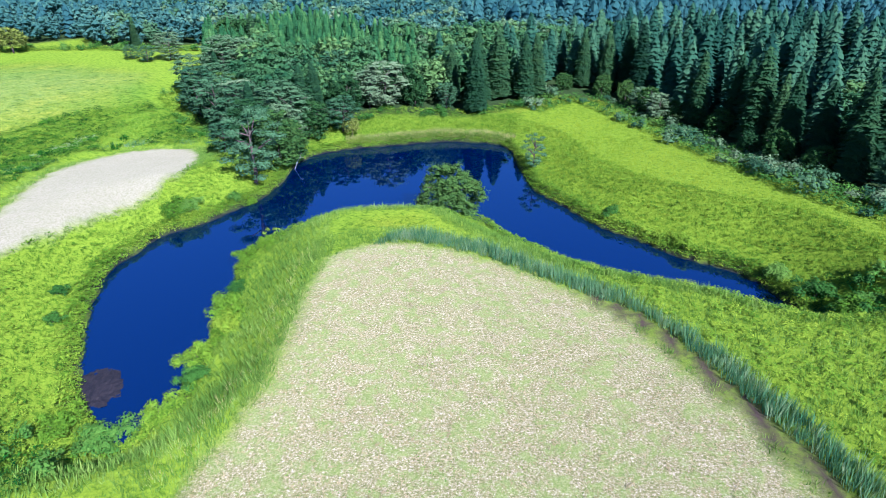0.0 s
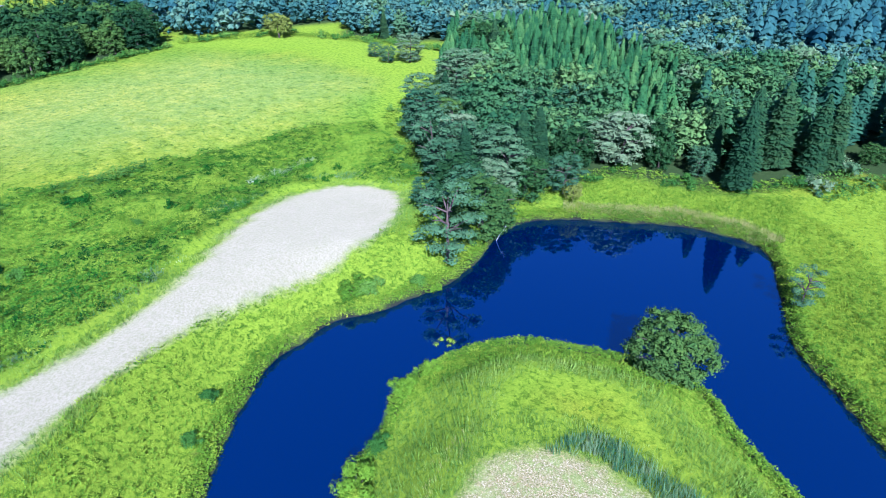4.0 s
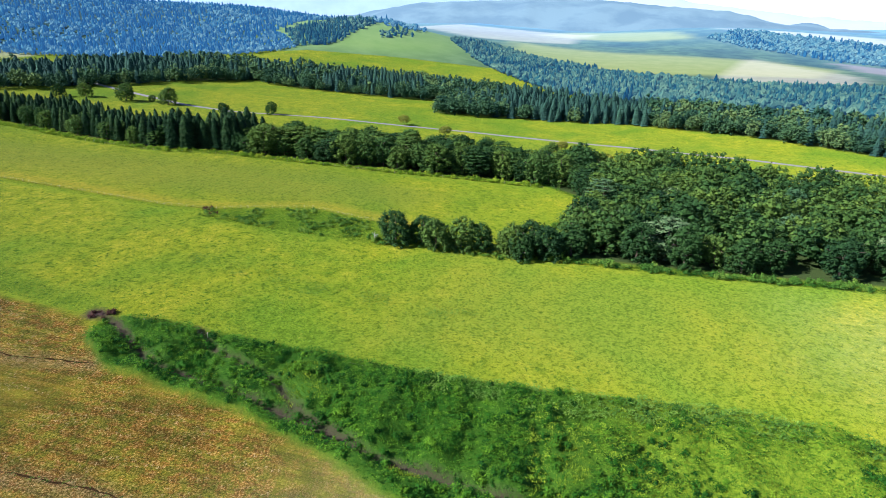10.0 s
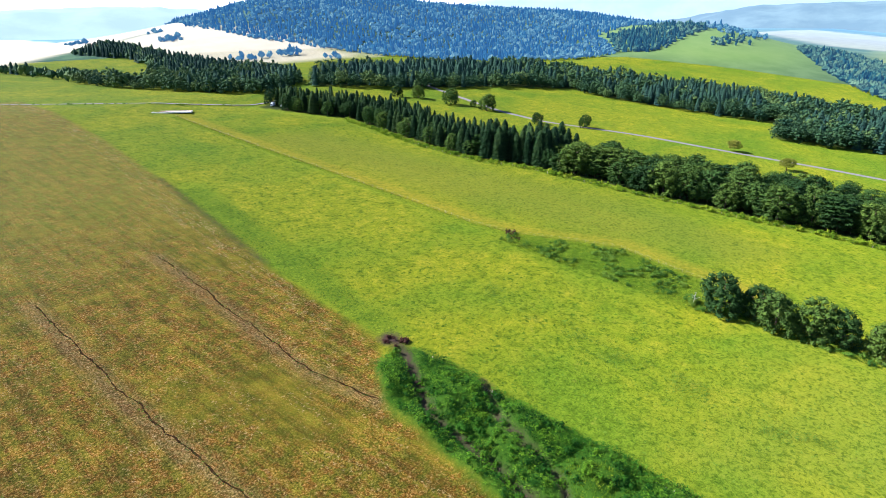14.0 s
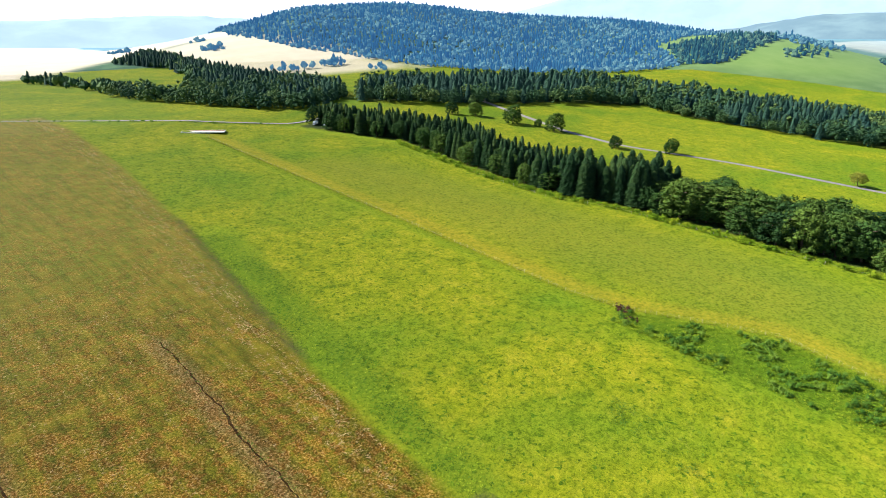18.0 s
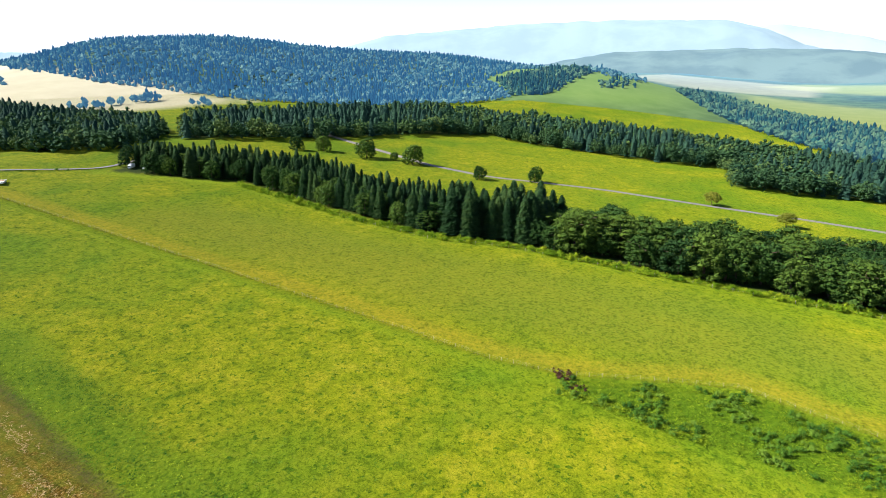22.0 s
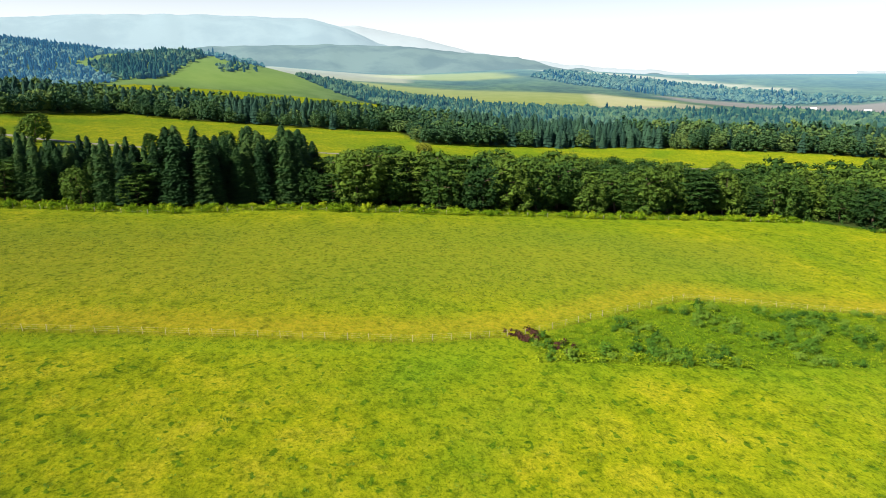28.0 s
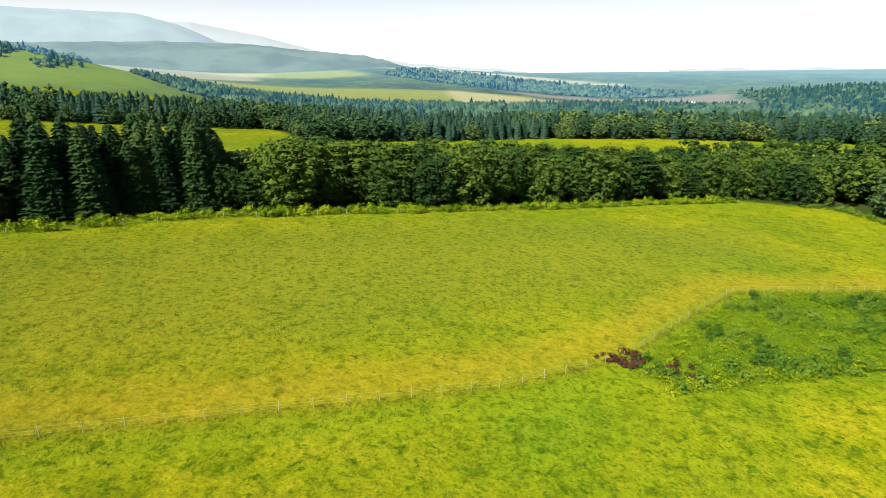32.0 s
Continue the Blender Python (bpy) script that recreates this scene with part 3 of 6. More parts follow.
# ditch beside the meadow reeds, where their shade is painted dark
REED_SHADE = [(21, 75.5), (27, 67), (30.5, 58), (33, 49), (35.5, 38), (38, 20)]
YELLOW_WEEDS = [(-98, 71), (-100, 79), (-94, 86), (-90.5, 81), (-91.5, 73)]
CREEK = [(-140, -70), (-134, -60), (-124, -46), (-122, -31), (-119, -19), (-115, -3), (-108, 18), (-106, 40), (-103, 60)]
BROOK = [(-143, -44), (-134, -34), (-127, -14), (-118, -3), (-112, 12)]


def marsh_swell(x, y):
    """Hummocks of tall growth in the wet hollow, cut by its creeks."""
    inside = fall(MARSH, x, y, 1.6)
    out = np.zeros(x.shape)
    k = inside > 0
    lumps = np.array([1.2 + 2.3 * noise.noise((px * 0.10, py * 0.10, 4)) + 1.0 * noise.noise((px * 0.21, py * 0.21, 6)) for px, py in zip(x[k], y[k])])
    cut = np.maximum(along(CREEK, x[k], y[k], 4.0, 1.3), 0.8 * along(BROOK, x[k], y[k], 2.6, 1.0))
    out[k] = inside[k] * (lumps * (1 - cut) - 0.8 * cut)
    return out


def make_ground():
    xs = steps((-6000, -2000, 250), (-2000, -700, 45), (-700, -420, 10), (-420, -255, 4), (-255, 90, 2.2), (90, 300, 8), (300, 900, 50), (900, 6000, 300))
    ys = steps((-6000, -2000, 250), (-2000, -700, 45), (-700, -420, 10), (-420, -240, 4), (-240, 230, 2.2), (230, 460, 8), (460, 1200, 45), (1200, 6000, 300))
    x, y = (a.ravel() for a in np.meshgrid(xs, ys))
    z = land(x, y)
    shore = np.full(x.shape, 99.0)
    near = (x > -100) & (x < 100) & (y > 20) & (y < 220)
    shore[near] = signed(SHORE, x[near], y[near])
    a = {}
    a["sand"] = fall(SANDY, x, y, 1.0)
    a["straw"] = np.maximum(fall(PEN_FIELD, x, y, 1.0), fall(BROWN, x, y, 1.2))
    a["rusty"] = 1 - smooth(-60, 60, y + 0.6 * x + 20)
    a["faded"] = np.minimum(a["straw"], 0.4 * smooth(110, 260, -y))
    a["weed"] = np.maximum(fall(MARSH, x, y, 1.5) * (1 - 0.65 * smooth(50, 95, y)), np.maximum(0.35 * fall(WEEDS_TIP, x, y, 1.5), 0.4 * along([(-144, -80), (-147, -107), (-152, -137), (-160, -183), (-166, -220)], x, y, 10, 4)))
    a["lush"] = np.maximum.reduce([0.9 * fall(MARSH, x, y, 2.5) * smooth(40, 90, y), 1 - smooth(15, 24, shore), fall(EAST_MEAD, x, y, 2), 0.7 * along(FENCE, x - 3, y, 5, 2), 0.85 * along([(px + 5, py) for px, py in HEDGE_FRONT], x, y, 9, 2.5), 0.7 * along([(-144, -80), (-147, -107), (-152, -137), (-160, -183), (-168, -230)], x, y, 11, 4)])
    a["lush"] = np.maximum(a["lush"], fall([(30, 20), (34, 40), (28, 60), (16, 82), (0, 95), (60, 100), (90, 90), (90, 20)], x, y, 2))
    a["lush"] = np.maximum.reduce([a["lush"], 1 - smooth(3, 8, np.where(near, signed(np.array(SANDY, float), x, y), 99)), 1 - smooth(5, 9, np.where(near, signed(np.array(PEN_FIELD, float), x, y), 99))])
    a["lush"] = np.maximum(a["lush"], 0.85 * fall([(-240, 250), (-226, 248), (-165, 262), (-112, 240), (-98, 205), (-84, 205), (-84, 262), (-108, 308), (-165, 300), (-185, 330), (-232, 275)], x, y, 6))
    a["lush"] *= 1 - np.clip(a["straw"] + a["sand"], 0, 1)
    # bare soil, and along the reeds their cast shade as dark colour
    a["soil_and_shade"] = np.maximum.reduce([0.5 * along([(-144.5, -140), (-153, -190), (-163, -250)], x, y, 2.5, 1.5), 0.9 * along(CREEK, x, y, 2.6, 0.8), 0.8 * along(BROOK, x, y, 2.0, 0.8), fall([(-144, -77), (-139, -79), (-137, -74), (-142, -71)], x, y, 1), 0.95 * along(REED_SHADE, x, y, 2.6, 0.9)])
    NORTH_FLOOR = [(-232, 272), (-170, 340), (-170, 425), (150, 425), (200, 760), (-300, 760), (-540, 430), (-430, 355), (-345, 312), (-300, 300)]
    FIELD_FLOOR = [(-410, -445), (-505, -378), (-580, -353), (-650, -304), (-632, -240), (-645, -150), (-660, -92), (-575, -82), (-600, 11), (-610, 96), (-560, 195), (-490, 262), (-425, 335), (-520, 380), (-640, 300), (-700, 130), (-760, 0), (-790, -200), (-740, -420), (-617, -520), (-566, -550), (-490, -540)]
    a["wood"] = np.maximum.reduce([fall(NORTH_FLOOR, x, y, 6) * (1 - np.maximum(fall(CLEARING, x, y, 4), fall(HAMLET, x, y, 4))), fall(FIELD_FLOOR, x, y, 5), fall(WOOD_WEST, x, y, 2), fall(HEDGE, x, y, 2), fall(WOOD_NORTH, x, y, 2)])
    a["gold"] = np.maximum(0.5 * along([(px - 5, py) for px, py in FENCE], x, y, 9, 4), 0.12 * fall(COW_BAND, x, y, 8))
    a["grazed"] = np.maximum(0.6 * fall(GRAZED, x, y, 14), 0.5 * fall(DULL_PASTURE, x, y, 22))
    # the north pasture's pale tint stands for haze over it
    a["pale"] = 0.22 * fall(PALE_PASTURE, x, y, 28)
    a["cream"] = np.maximum.reduce([w * fall(poly, x, y, 12) for w, poly in zip(CREAM_WEIGHT, CREAM)])
    a["pink"] = fall(PINK, x, y, 10)
    a["bare"] = np.maximum.reduce([0.5 * along(line, x - 1.0, y, 4.5, 3) for line in DRAINS]) * a["straw"]
    # pond bed, carried up the bank to paint the undercut's shadow
    a["bed_and_bank_shade"] = 1 - smooth(0.5, 1.6, shore)
    rough = np.array([noise.noise((px * 0.35, py * 0.35, 0)) for px, py in zip(x[near], y[near])])
    z[near] += 0.25 * rough * smooth(0.3, 2, shore[near])
    z += marsh_swell(x, y)
    n = len(xs)
    i, j = np.meshgrid(np.arange(n - 1), np.arange(len(ys) - 1))
    q = (j * n + i).ravel()
    me = mesh_of("ground", np.stack([x, y, z], 1), np.stack([q, q + 1, q + n + 1, q + n], 1), [GROUND], a, True)
    tagged(new("ground", me), "rolling pasture and mown meadows around a bending pond", "ground", kind="structure")


make_ground()


def make_water():
    p = SHORE
    c = p.mean(0)
    bm = bmesh.new()
    loop = [bm.verts.new((c[0] + (x - c[0]), c[1] + (y - c[1]), 0)) for x, y in p]
    bmesh.ops.triangle_fill(bm, use_beauty=True, edges=[bm.edges.new((a, b)) for a, b in zip(loop, loop[1:] + loop[:1])])
    for f in bm.faces:
        if f.normal.z < 0:
            f.normal_flip()
    me = bpy.data.meshes.new("water")
    bm.to_mesh(me)
    me.materials.append(WATER)
    tagged(new("water", me), "still dark-blue pond water mirroring sky and trees", "water", kind="structure")


make_water()


# ---- plants ----
ICO1 = (np.array([(1, 0, 0), (0, 1, 0), (-1, 0, 0), (0, -1, 0), (0, 0, 1), (0, 0, -1)], float), np.array([(0, 1, 4), (1, 2, 4), (2, 3, 4), (3, 0, 4), (1, 0, 5), (2, 1, 5), (3, 2, 5), (0, 3, 5)]))


def crown_mesh(name, clumps, mat, per, size, rng, up=0.35, core=0.72, flat=0.75):
    """A crown from clumps (x, y, z, r, rz): a jagged core and leaf sprays on each one."""
    c = np.array(clumps, float)
    v0, f0 = ICO1
    cores = c[:, None, :3] + v0[None] * np.stack([c[:, 3], c[:, 3], c[:, 4]], 1)[:, None] * core * rng.uniform(0.65, 1.1, (len(c), len(v0), 1))
    fc = (f0[None] + (np.arange(len(c)) * len(v0))[:, None, None]).reshape(-1, 3)
    n = len(c) * per
    d = rng.normal(size=(n, 3))
    d[:, 2] += up
    d /= np.linalg.norm(d, axis=1)[:, None]
    cc = np.repeat(c, per, 0)
    at = cc[:, :3] + d * np.stack([cc[:, 3], cc[:, 3], cc[:, 4]], 1) * rng.uniform(0.7, 1.12, (n, 1))
    nrm = d + rng.normal(size=(n, 3)) * 0.30
    nrm[:, 2] += flat * 0.5
    nrm /= np.linalg.norm(nrm, axis=1)[:, None]
    a = np.cross(nrm, rng.normal(size=(n, 3)))
    a /= np.linalg.norm(a, axis=1)[:, None] + 1e-9
    b = np.cross(nrm, a)
    s = size * rng.uniform(0.6, 1.3, (n, 1))
    spray = np.stack([at - a * s * 0.5 - b * s * 0.38, at + a * s * 0.62 - nrm * s * 0.15, at - a * s * 0.4 + b * s * 0.42], 1).reshape(-1, 3)
    base = len(c) * len(v0)
    q = base + np.arange(n)[:, None] * 3
    leaves = np.hstack([q, q + 1, q + 2])
    return np.concatenate([cores.reshape(-1, 3), spray]), np.concatenate([fc, leaves])


def tube(points, radii, sides=6):
    """A tapered limb along points."""
    p, v, f = [Vector(q) for q in points], [], []
    for k, (c, r) in enumerate(zip(p, radii)):
        way = (p[min(k + 1, len(p) - 1)] - p[max(k - 1, 0)]).normalized()
        turn = way.to_track_quat("Z", "Y").to_matrix()
        v += [tuple(c + turn @ Vector((r * math.cos(2 * math.pi * s / sides), r * math.sin(2 * math.pi * s / sides), 0))) for s in range(sides)]
    for k in range(len(p) - 1):
        for s in range(sides):
            i, j = k * sides + s, k * sides + (s + 1) % sides
            f += [(i, j, j + sides), (i, j + sides, i + sides)]
    return np.array(v), np.array(f)


def join(*bits):
    v, f, at = [], [], 0
    for a, b in bits:
        v.append(a), f.append(b + at)
        at += len(a)
    return np.concatenate(v), np.concatenate(f)


def limbs(h, w, rng, count=5, low=0.3, trunk_r=0.028, lean=0.04):
    top = (rng.normal() * lean * h, rng.normal() * lean * h, h * 0.82)
    mids = [(top[0] * u + rng.normal() * 0.012 * h, top[1] * u + rng.normal() * 0.012 * h, top[2] * u) for u in (0.0, 0.25, 0.5, 0.75, 1.0)]
    bits = [tube([(0, 0, -0.6)] + mids[0:], [trunk_r * h * 1.25, trunk_r * h, trunk_r * h * 0.8, trunk_r * h * 0.6, trunk_r * h * 0.4, trunk_r * h * 0.12])]
    for k in range(count):
        u = rng.uniform(low, 0.8)
        ang = 2.4 * k + rng.uniform(-0.4, 0.4)
        s = Vector((top[0] * u, top[1] * u, top[2] * u))
        e = s + Vector((math.cos(ang) * w * 0.4, math.sin(ang) * w * 0.4, h * rng.uniform(0.05, 0.22)))
        bits.append(tube([s, s.lerp(e, 0.5) + Vector((0, 0, h * 0.02)), e], [trunk_r * h * 0.42, trunk_r * h * 0.28, trunk_r * h * 0.08], 5))
    return join(*bits)


def broad_clumps(h, w, n, rng, low=0.22, wild=1.0, flat=0.55, small=0.10, large=0.18):
    """Clumps over an uneven round head."""
    out = []
    lobes = rng.normal(size=(6, 3))
    lobes /= np.linalg.norm(lobes, axis=1)[:, None]
    for k in range(n):
        g = (k + 0.5) / n
        zz = 1 - 1.75 * g
        r = math.sqrt(max(0, 1 - min(1, zz * zz)))
        ang = k * 2.39996 + rng.uniform(-0.3, 0.3)
        d = np.array([r * math.cos(ang), r * math.sin(ang), zz])
        far = 0.88 - 0.14 * wild + 0.36 * wild * max(0, (lobes @ d).max()) ** 4 + rng.uniform(-0.16, 0.10) * wild
        cr = w * rng.uniform(small, large)
        mid, half = h * (1 + low) / 2, h * (1 - low) / 2
        out.append((d[0] * w * 0.5 * far * 0.88, d[1] * w * 0.5 * far * 0.88, mid + d[2] * half * far * 0.85, cr, cr * flat))
    out += [(w * 0.13 * math.cos(2.1 * k), w * 0.13 * math.sin(2.1 * k), h * (0.34 + 0.07 * k), w * 0.2, h * 0.14) for k in range(6)]
    return out


def tier_clumps(h, w, tiers, rng, low=0.2, droop=0.0, most=6):
    """Flat sprays in storeys, widest below the middle."""
    out = []
    for k in range(tiers):
        u = (k + 0.5) / tiers
        z = h * (low + (1 - low) * u) - h * 0.03
        r = w * 0.5 * (math.sin(math.pi * min(1, (1 - u) * 0.75 + 0.15)) ** 0.8)
        m = max(2, int(most * r / (w * 0.5) + 1))
        for s in range(m):
            ang = 2 * math.pi * s / m + k * 0.7 + rng.uniform(-0.35, 0.35)
            far = r * rng.uniform(0.55, 1.0)
            cr = w * rng.uniform(0.13, 0.19)
            out.append((math.cos(ang) * far, math.sin(ang) * far, z - droop * far + rng.uniform(-0.02, 0.02) * h, cr, cr * 0.28))
    out.append((0, 0, h * 0.96, w * 0.09, h * 0.05))
    return out


def cone_mesh(h, w, tiers, sides, sprays, size, rng, low=0.05):
    """A conical conifer: ragged drooping skirts of boughs, one above another, with loose sprays."""
    v, f = [], []
    for k in range(tiers):
        u = k / tiers
        z, r = h * (low + (1 - low) * u), w * 0.5 * (1 - u) ** 0.54 * rng.uniform(0.88, 1.12)
        at, turn = len(v), rng.uniform(0, 6.283)
        v.append((rng.normal() * 0.02 * w, rng.normal() * 0.02 * w, min(h, z + h / tiers * 2.0)))
        for s in range(sides):
            a, q = turn + 6.283 * s / sides, r * (1.05 if s % 2 else 0.84) * rng.uniform(0.85, 1.15)
            v.append((math.cos(a) * q, math.sin(a) * q, z + (0.0 if s % 2 else 0.35) * h / tiers + rng.uniform(-0.2, 0.2) * h / tiers))
        f += [(at, at + 1 + s, at + 1 + (s + 1) % sides) for s in range(sides)]
    v, f = np.array(v), np.array(f)
    if sprays:
        u, a = 1 - np.sqrt(rng.random(sprays)), rng.uniform(0, 6.283, sprays)
        r = w * 0.5 * (1 - u) ** 0.54 * rng.uniform(0.75, 1.10, sprays)
        at = np.stack([np.cos(a) * r, np.sin(a) * r, h * (low + (1 - low) * u) + 0.4 * h / tiers * rng.random(sprays)], 1)
        out = np.stack([np.cos(a), np.sin(a), rng.uniform(-0.5, 0.2, sprays)], 1)
        side = np.stack([-np.sin(a), np.cos(a), rng.uniform(-0.3, 0.3, sprays)], 1)
        s = size * rng.uniform(0.6, 1.3, (sprays, 1))
        n = len(v)
        v = np.concatenate([v, np.stack([at - out * s * 0.6 - side * s * 0.4, at + out * s * 0.7, at - out * s * 0.5 + side * s * 0.4 + np.array((0, 0, 0.3)) * s], 1).reshape(-1, 3)])
        f = np.concatenate([f, n + np.arange(3 * sprays).reshape(-1, 3)])
    return v, f


def proto(kind, seed, fine=1.0):
    """(trunk mesh, crown mesh, height, width) of one kind of tree, for copies to share."""
    rng = np.random.default_rng(seed)
    if kind == "oak":
        h, w, mat = 13.0, 12.5, OAK
        crown = crown_mesh("crown", broad_clumps(h, w, int(92 * fine), rng, -0.18, 1.0, 0.8, 0.075 / fine**0.3, 0.135 / fine**0.3), mat, int(30 * fine**0.4), 0.52 / fine**0.5, rng, 0.35, 0.70, 0.9)
        wood = limbs(h, w, rng)
    elif kind in ("tiered", "storeyed"):
        h, w, mat = 12.0, 11.0, PALE if kind == "tiered" else OAK
        crown = crown_mesh("crown", tier_clumps(h, w, 9, rng, 0.12, 0.0, 8), mat, int(34 * fine**0.5), 0.5 / fine**0.4, rng, 0.6, 0.72, 1.6)
        wood = limbs(h, w, rng, 7)
    elif kind == "pine":
        h, w, mat = 14.0, 9.5, PINE
        crown = crown_mesh("crown", tier_clumps(h, w, 7, rng, 0.18, 0.22, 4), mat, int(60 * fine), 0.46 / fine**0.5, rng, 0.3, 0.5, 0.8)
        wood = limbs(h, w, rng, 8, 0.35)
    elif kind == "yellow":
        h, w, mat = 8.0, 8.0, YELLOW
        crown = crown_mesh("crown", broad_clumps(h, w, 60, rng, 0.1, 1.0, 0.8, 0.08, 0.14), mat, 26, 0.42, rng, 0.35, 0.65)
        wood = limbs(h, w, rng)
    else:
        h, w, mat = 19.0, 6.8, CEDAR
        crown = cone_mesh(h, w, 26, 15, 1500, 0.5, rng)
        wood = tube([(0, 0, -0.6), (0, 0, h * 0.5), (0, 0, h * 0.96)], [0.34, 0.22, 0.03])
    return mesh_of("trunk", *wood, [BARK]), mesh_of("crown", *crown, [mat]), h, w


def put_tree(p, x, y, size, wide=1.0, turn=0.0, name="tree", label="", group="", sink=0.0, tilt=0.0):
    trunk, crown, h, w = p
    e = new(name)
    e.empty_display_size = 0.5
    z = float(land(np.array([x]), np.array([y]))[0])
    e.matrix_basis = pose(x, y, z - sink, tilt, 0, turn) @ Matrix.Diagonal((size * wide, size * wide, size, 1))
    for key, me in (("trunk", trunk), ("crown", crown)):
        o = new(key, me)
        o.parent = e
    return tagged(e, label, "tree", group)


PROTO = {k: [proto(k, 10 * i + s) for s in range(3)] for i, k in enumerate(("oak", "tiered", "pine", "cedar", "yellow", "storeyed"))}
FINE = {k: proto(k, 90 + i, 2.0) for i, k in enumerate(("oak", "tiered", "pine"))}
LABELS = {"oak": "round-headed dark green broadleaf tree", "tiered": "pale green tree with branches in flat storeys", "pine": "green pine with drooping needle sprays", "cedar": "narrow dark green conical cedar", "yellow": "small yellow-green round tree", "storeyed": "dark green tree with branches in flat storeys"}


def scatter(poly, gap, rng, inset=0.0):
    """Jittered places inside an outline, with their distance from its edge."""
    p = np.array(poly, float)
    gx, gy = np.meshgrid(np.arange(p[:, 0].min(), p[:, 0].max(), gap), np.arange(p[:, 1].min(), p[:, 1].max(), gap * 0.87))
    gx = gx + (np.arange(gx.shape[0])[:, None] % 2) * gap * 0.5
    x, y = gx.ravel() + rng.uniform(-0.3, 0.3, gx.size) * gap, gy.ravel() + rng.uniform(-0.3, 0.3, gy.size) * gap
    d = signed(p, x, y)
    k = d < -inset
    return x[k], y[k], -d[k]


# low trees for masses: templates
def low_tree(kind, seed, n, per, size):
    rng = np.random.default_rng(seed)
    if kind == "cone":
        return cone_mesh(17, 6.6, 15, 11, per, size, rng)
    return crown_mesh("x", broad_clumps(12.5, 11.5, n, rng, -0.05, 1.1, 0.85, 0.09, 0.15), None, per, size, rng, 0.35, 0.74, 0.9)


LOW_CONE = [low_tree("cone", 300 + s, 0, 170, 0.7) for s in range(3)]
LOW_BROAD = [low_tree("broad", 310 + s, 36, 15, 0.72) for s in range(3)]


def micro(kind, seed):
    rng = np.random.default_rng(seed)
    if kind == "cone":
        return cone_mesh(16, 8.0, 3, 6, 0, 1, rng)
    c = [(-1.4, 0.8, 5, 3.6, 4.2), (1.6, -0.9, 5.6, 3.4, 4.0), (0.2, 1.8, 7.6, 2.2, 2.4)]
    return crown_mesh("x", c, None, 0, 1, rng, 0, 1.15)


def middling(kind, seed):
    """Trees a few hundred metres off."""
    rng = np.random.default_rng(seed)
    if kind == "cone":
        return cone_mesh(15.5, 8.0, 8, 9, 16, 1.0, rng)
    return crown_mesh("x", broad_clumps(12.5, 12.0, 18, rng, -0.05, 1.1, 0.9, 0.12, 0.19), None, 6, 1.25, rng, 0.35, 0.85, 0.9)


EDGE_BROAD = [low_tree("broad", 390 + s, 26, 10, 0.95) for s in range(3)]
MID_CONE = [middling("cone", 370 + s) for s in range(3)]
MID_BROAD = [middling("broad", 380 + s) for s in range(3)]
MICRO_CONE = [micro("cone", 350 + s) for s in range(3)]
MICRO_BROAD = [micro("broad", 360 + s) for s in range(3)]


def mass(name, label, x, y, templates, mat, rng, lo=0.75, hi=1.2, category="trees", sink=0.3, heights=None):
    """Many alike plants as one joined mesh."""
    if not len(x):
        return
    z = land(x, y) - sink if heights is None else heights
    vs, fs, ts, at = [], [], [], 0
    pick = rng.integers(0, len(templates), len(x))
    for k, (v, f) in enumerate(templates):
        i = np.nonzero(pick == k)[0]
        if not len(i):
            continue
        a, s, up = rng.uniform(0, 6.283, len(i)), rng.uniform(lo, hi, len(i)), rng.uniform(0.88, 1.12, len(i))
        ca, sa = np.cos(a)[:, None], np.sin(a)[:, None]
        px = (v[None, :, 0] * ca - v[None, :, 1] * sa) * s[:, None] + x[i][:, None]
        py = (v[None, :, 0] * sa + v[None, :, 1] * ca) * s[:, None] + y[i][:, None]
        pz = v[None, :, 2] * (s * up)[:, None] + z[i][:, None]
        vs.append(np.stack([px, py, pz], 2).reshape(-1, 3))
        fs.append((f[None] + (np.arange(len(i)) * len(v))[:, None, None]).reshape(-1, 3) + at)
        patch = np.array([noise.noise((px * 0.045, py * 0.045, 2.0)) for px, py in zip(x[i], y[i])])
        ts.append(np.repeat(np.clip(0.5 + 0.75 * patch + rng.uniform(-0.33, 0.33, len(i)), 0, 0.999), len(v)))
        at += len(i) * len(v)
    me = mesh_of(name, np.concatenate(vs), np.concatenate(fs), [mat], {"tint": np.concatenate(ts)})
    return tagged(new(name, me), label, category, kind="stuff")


def pick(kinds, odds, rng):
    o = np.array(odds, float)
    return kinds[rng.choice(len(kinds), p=o / o.sum())]


def plant(k, px, py, size, rng, where, group, wide=1.0):
    put_tree(PROTO[k][rng.integers(3)], px, py, size, wide * rng.uniform(0.88, 1.14), rng.uniform(0, 360), k + "_tree", LABELS[k] + where, group)


# the wood west of the pasture: single trees where the pastures end, a closed canopy behind
rng = np.random.default_rng(1)
x, y, d = scatter(WOOD_WEST, 11.8, rng, 2.0)
rim = (d < 13) & ((x > -262) | (y < 70))
for px, py in zip(x[rim], y[rim]):
    k = pick(("oak", "tiered", "yellow"), (0.90, 0.06, 0.04), rng)
    plant(k, px, py, rng.uniform(1.0, 1.5) * (1.3 if k == "yellow" else 1), rng, " at a wood's edge", "trees at the west wood's edge")
some = rng.random(len(x)) < 0.12
mass("west_wood_canopy", "closed canopy of green broadleaf trees", x[~rim & ~some], y[~rim & ~some], LOW_BROAD, OAK, rng, 1.05, 1.7)
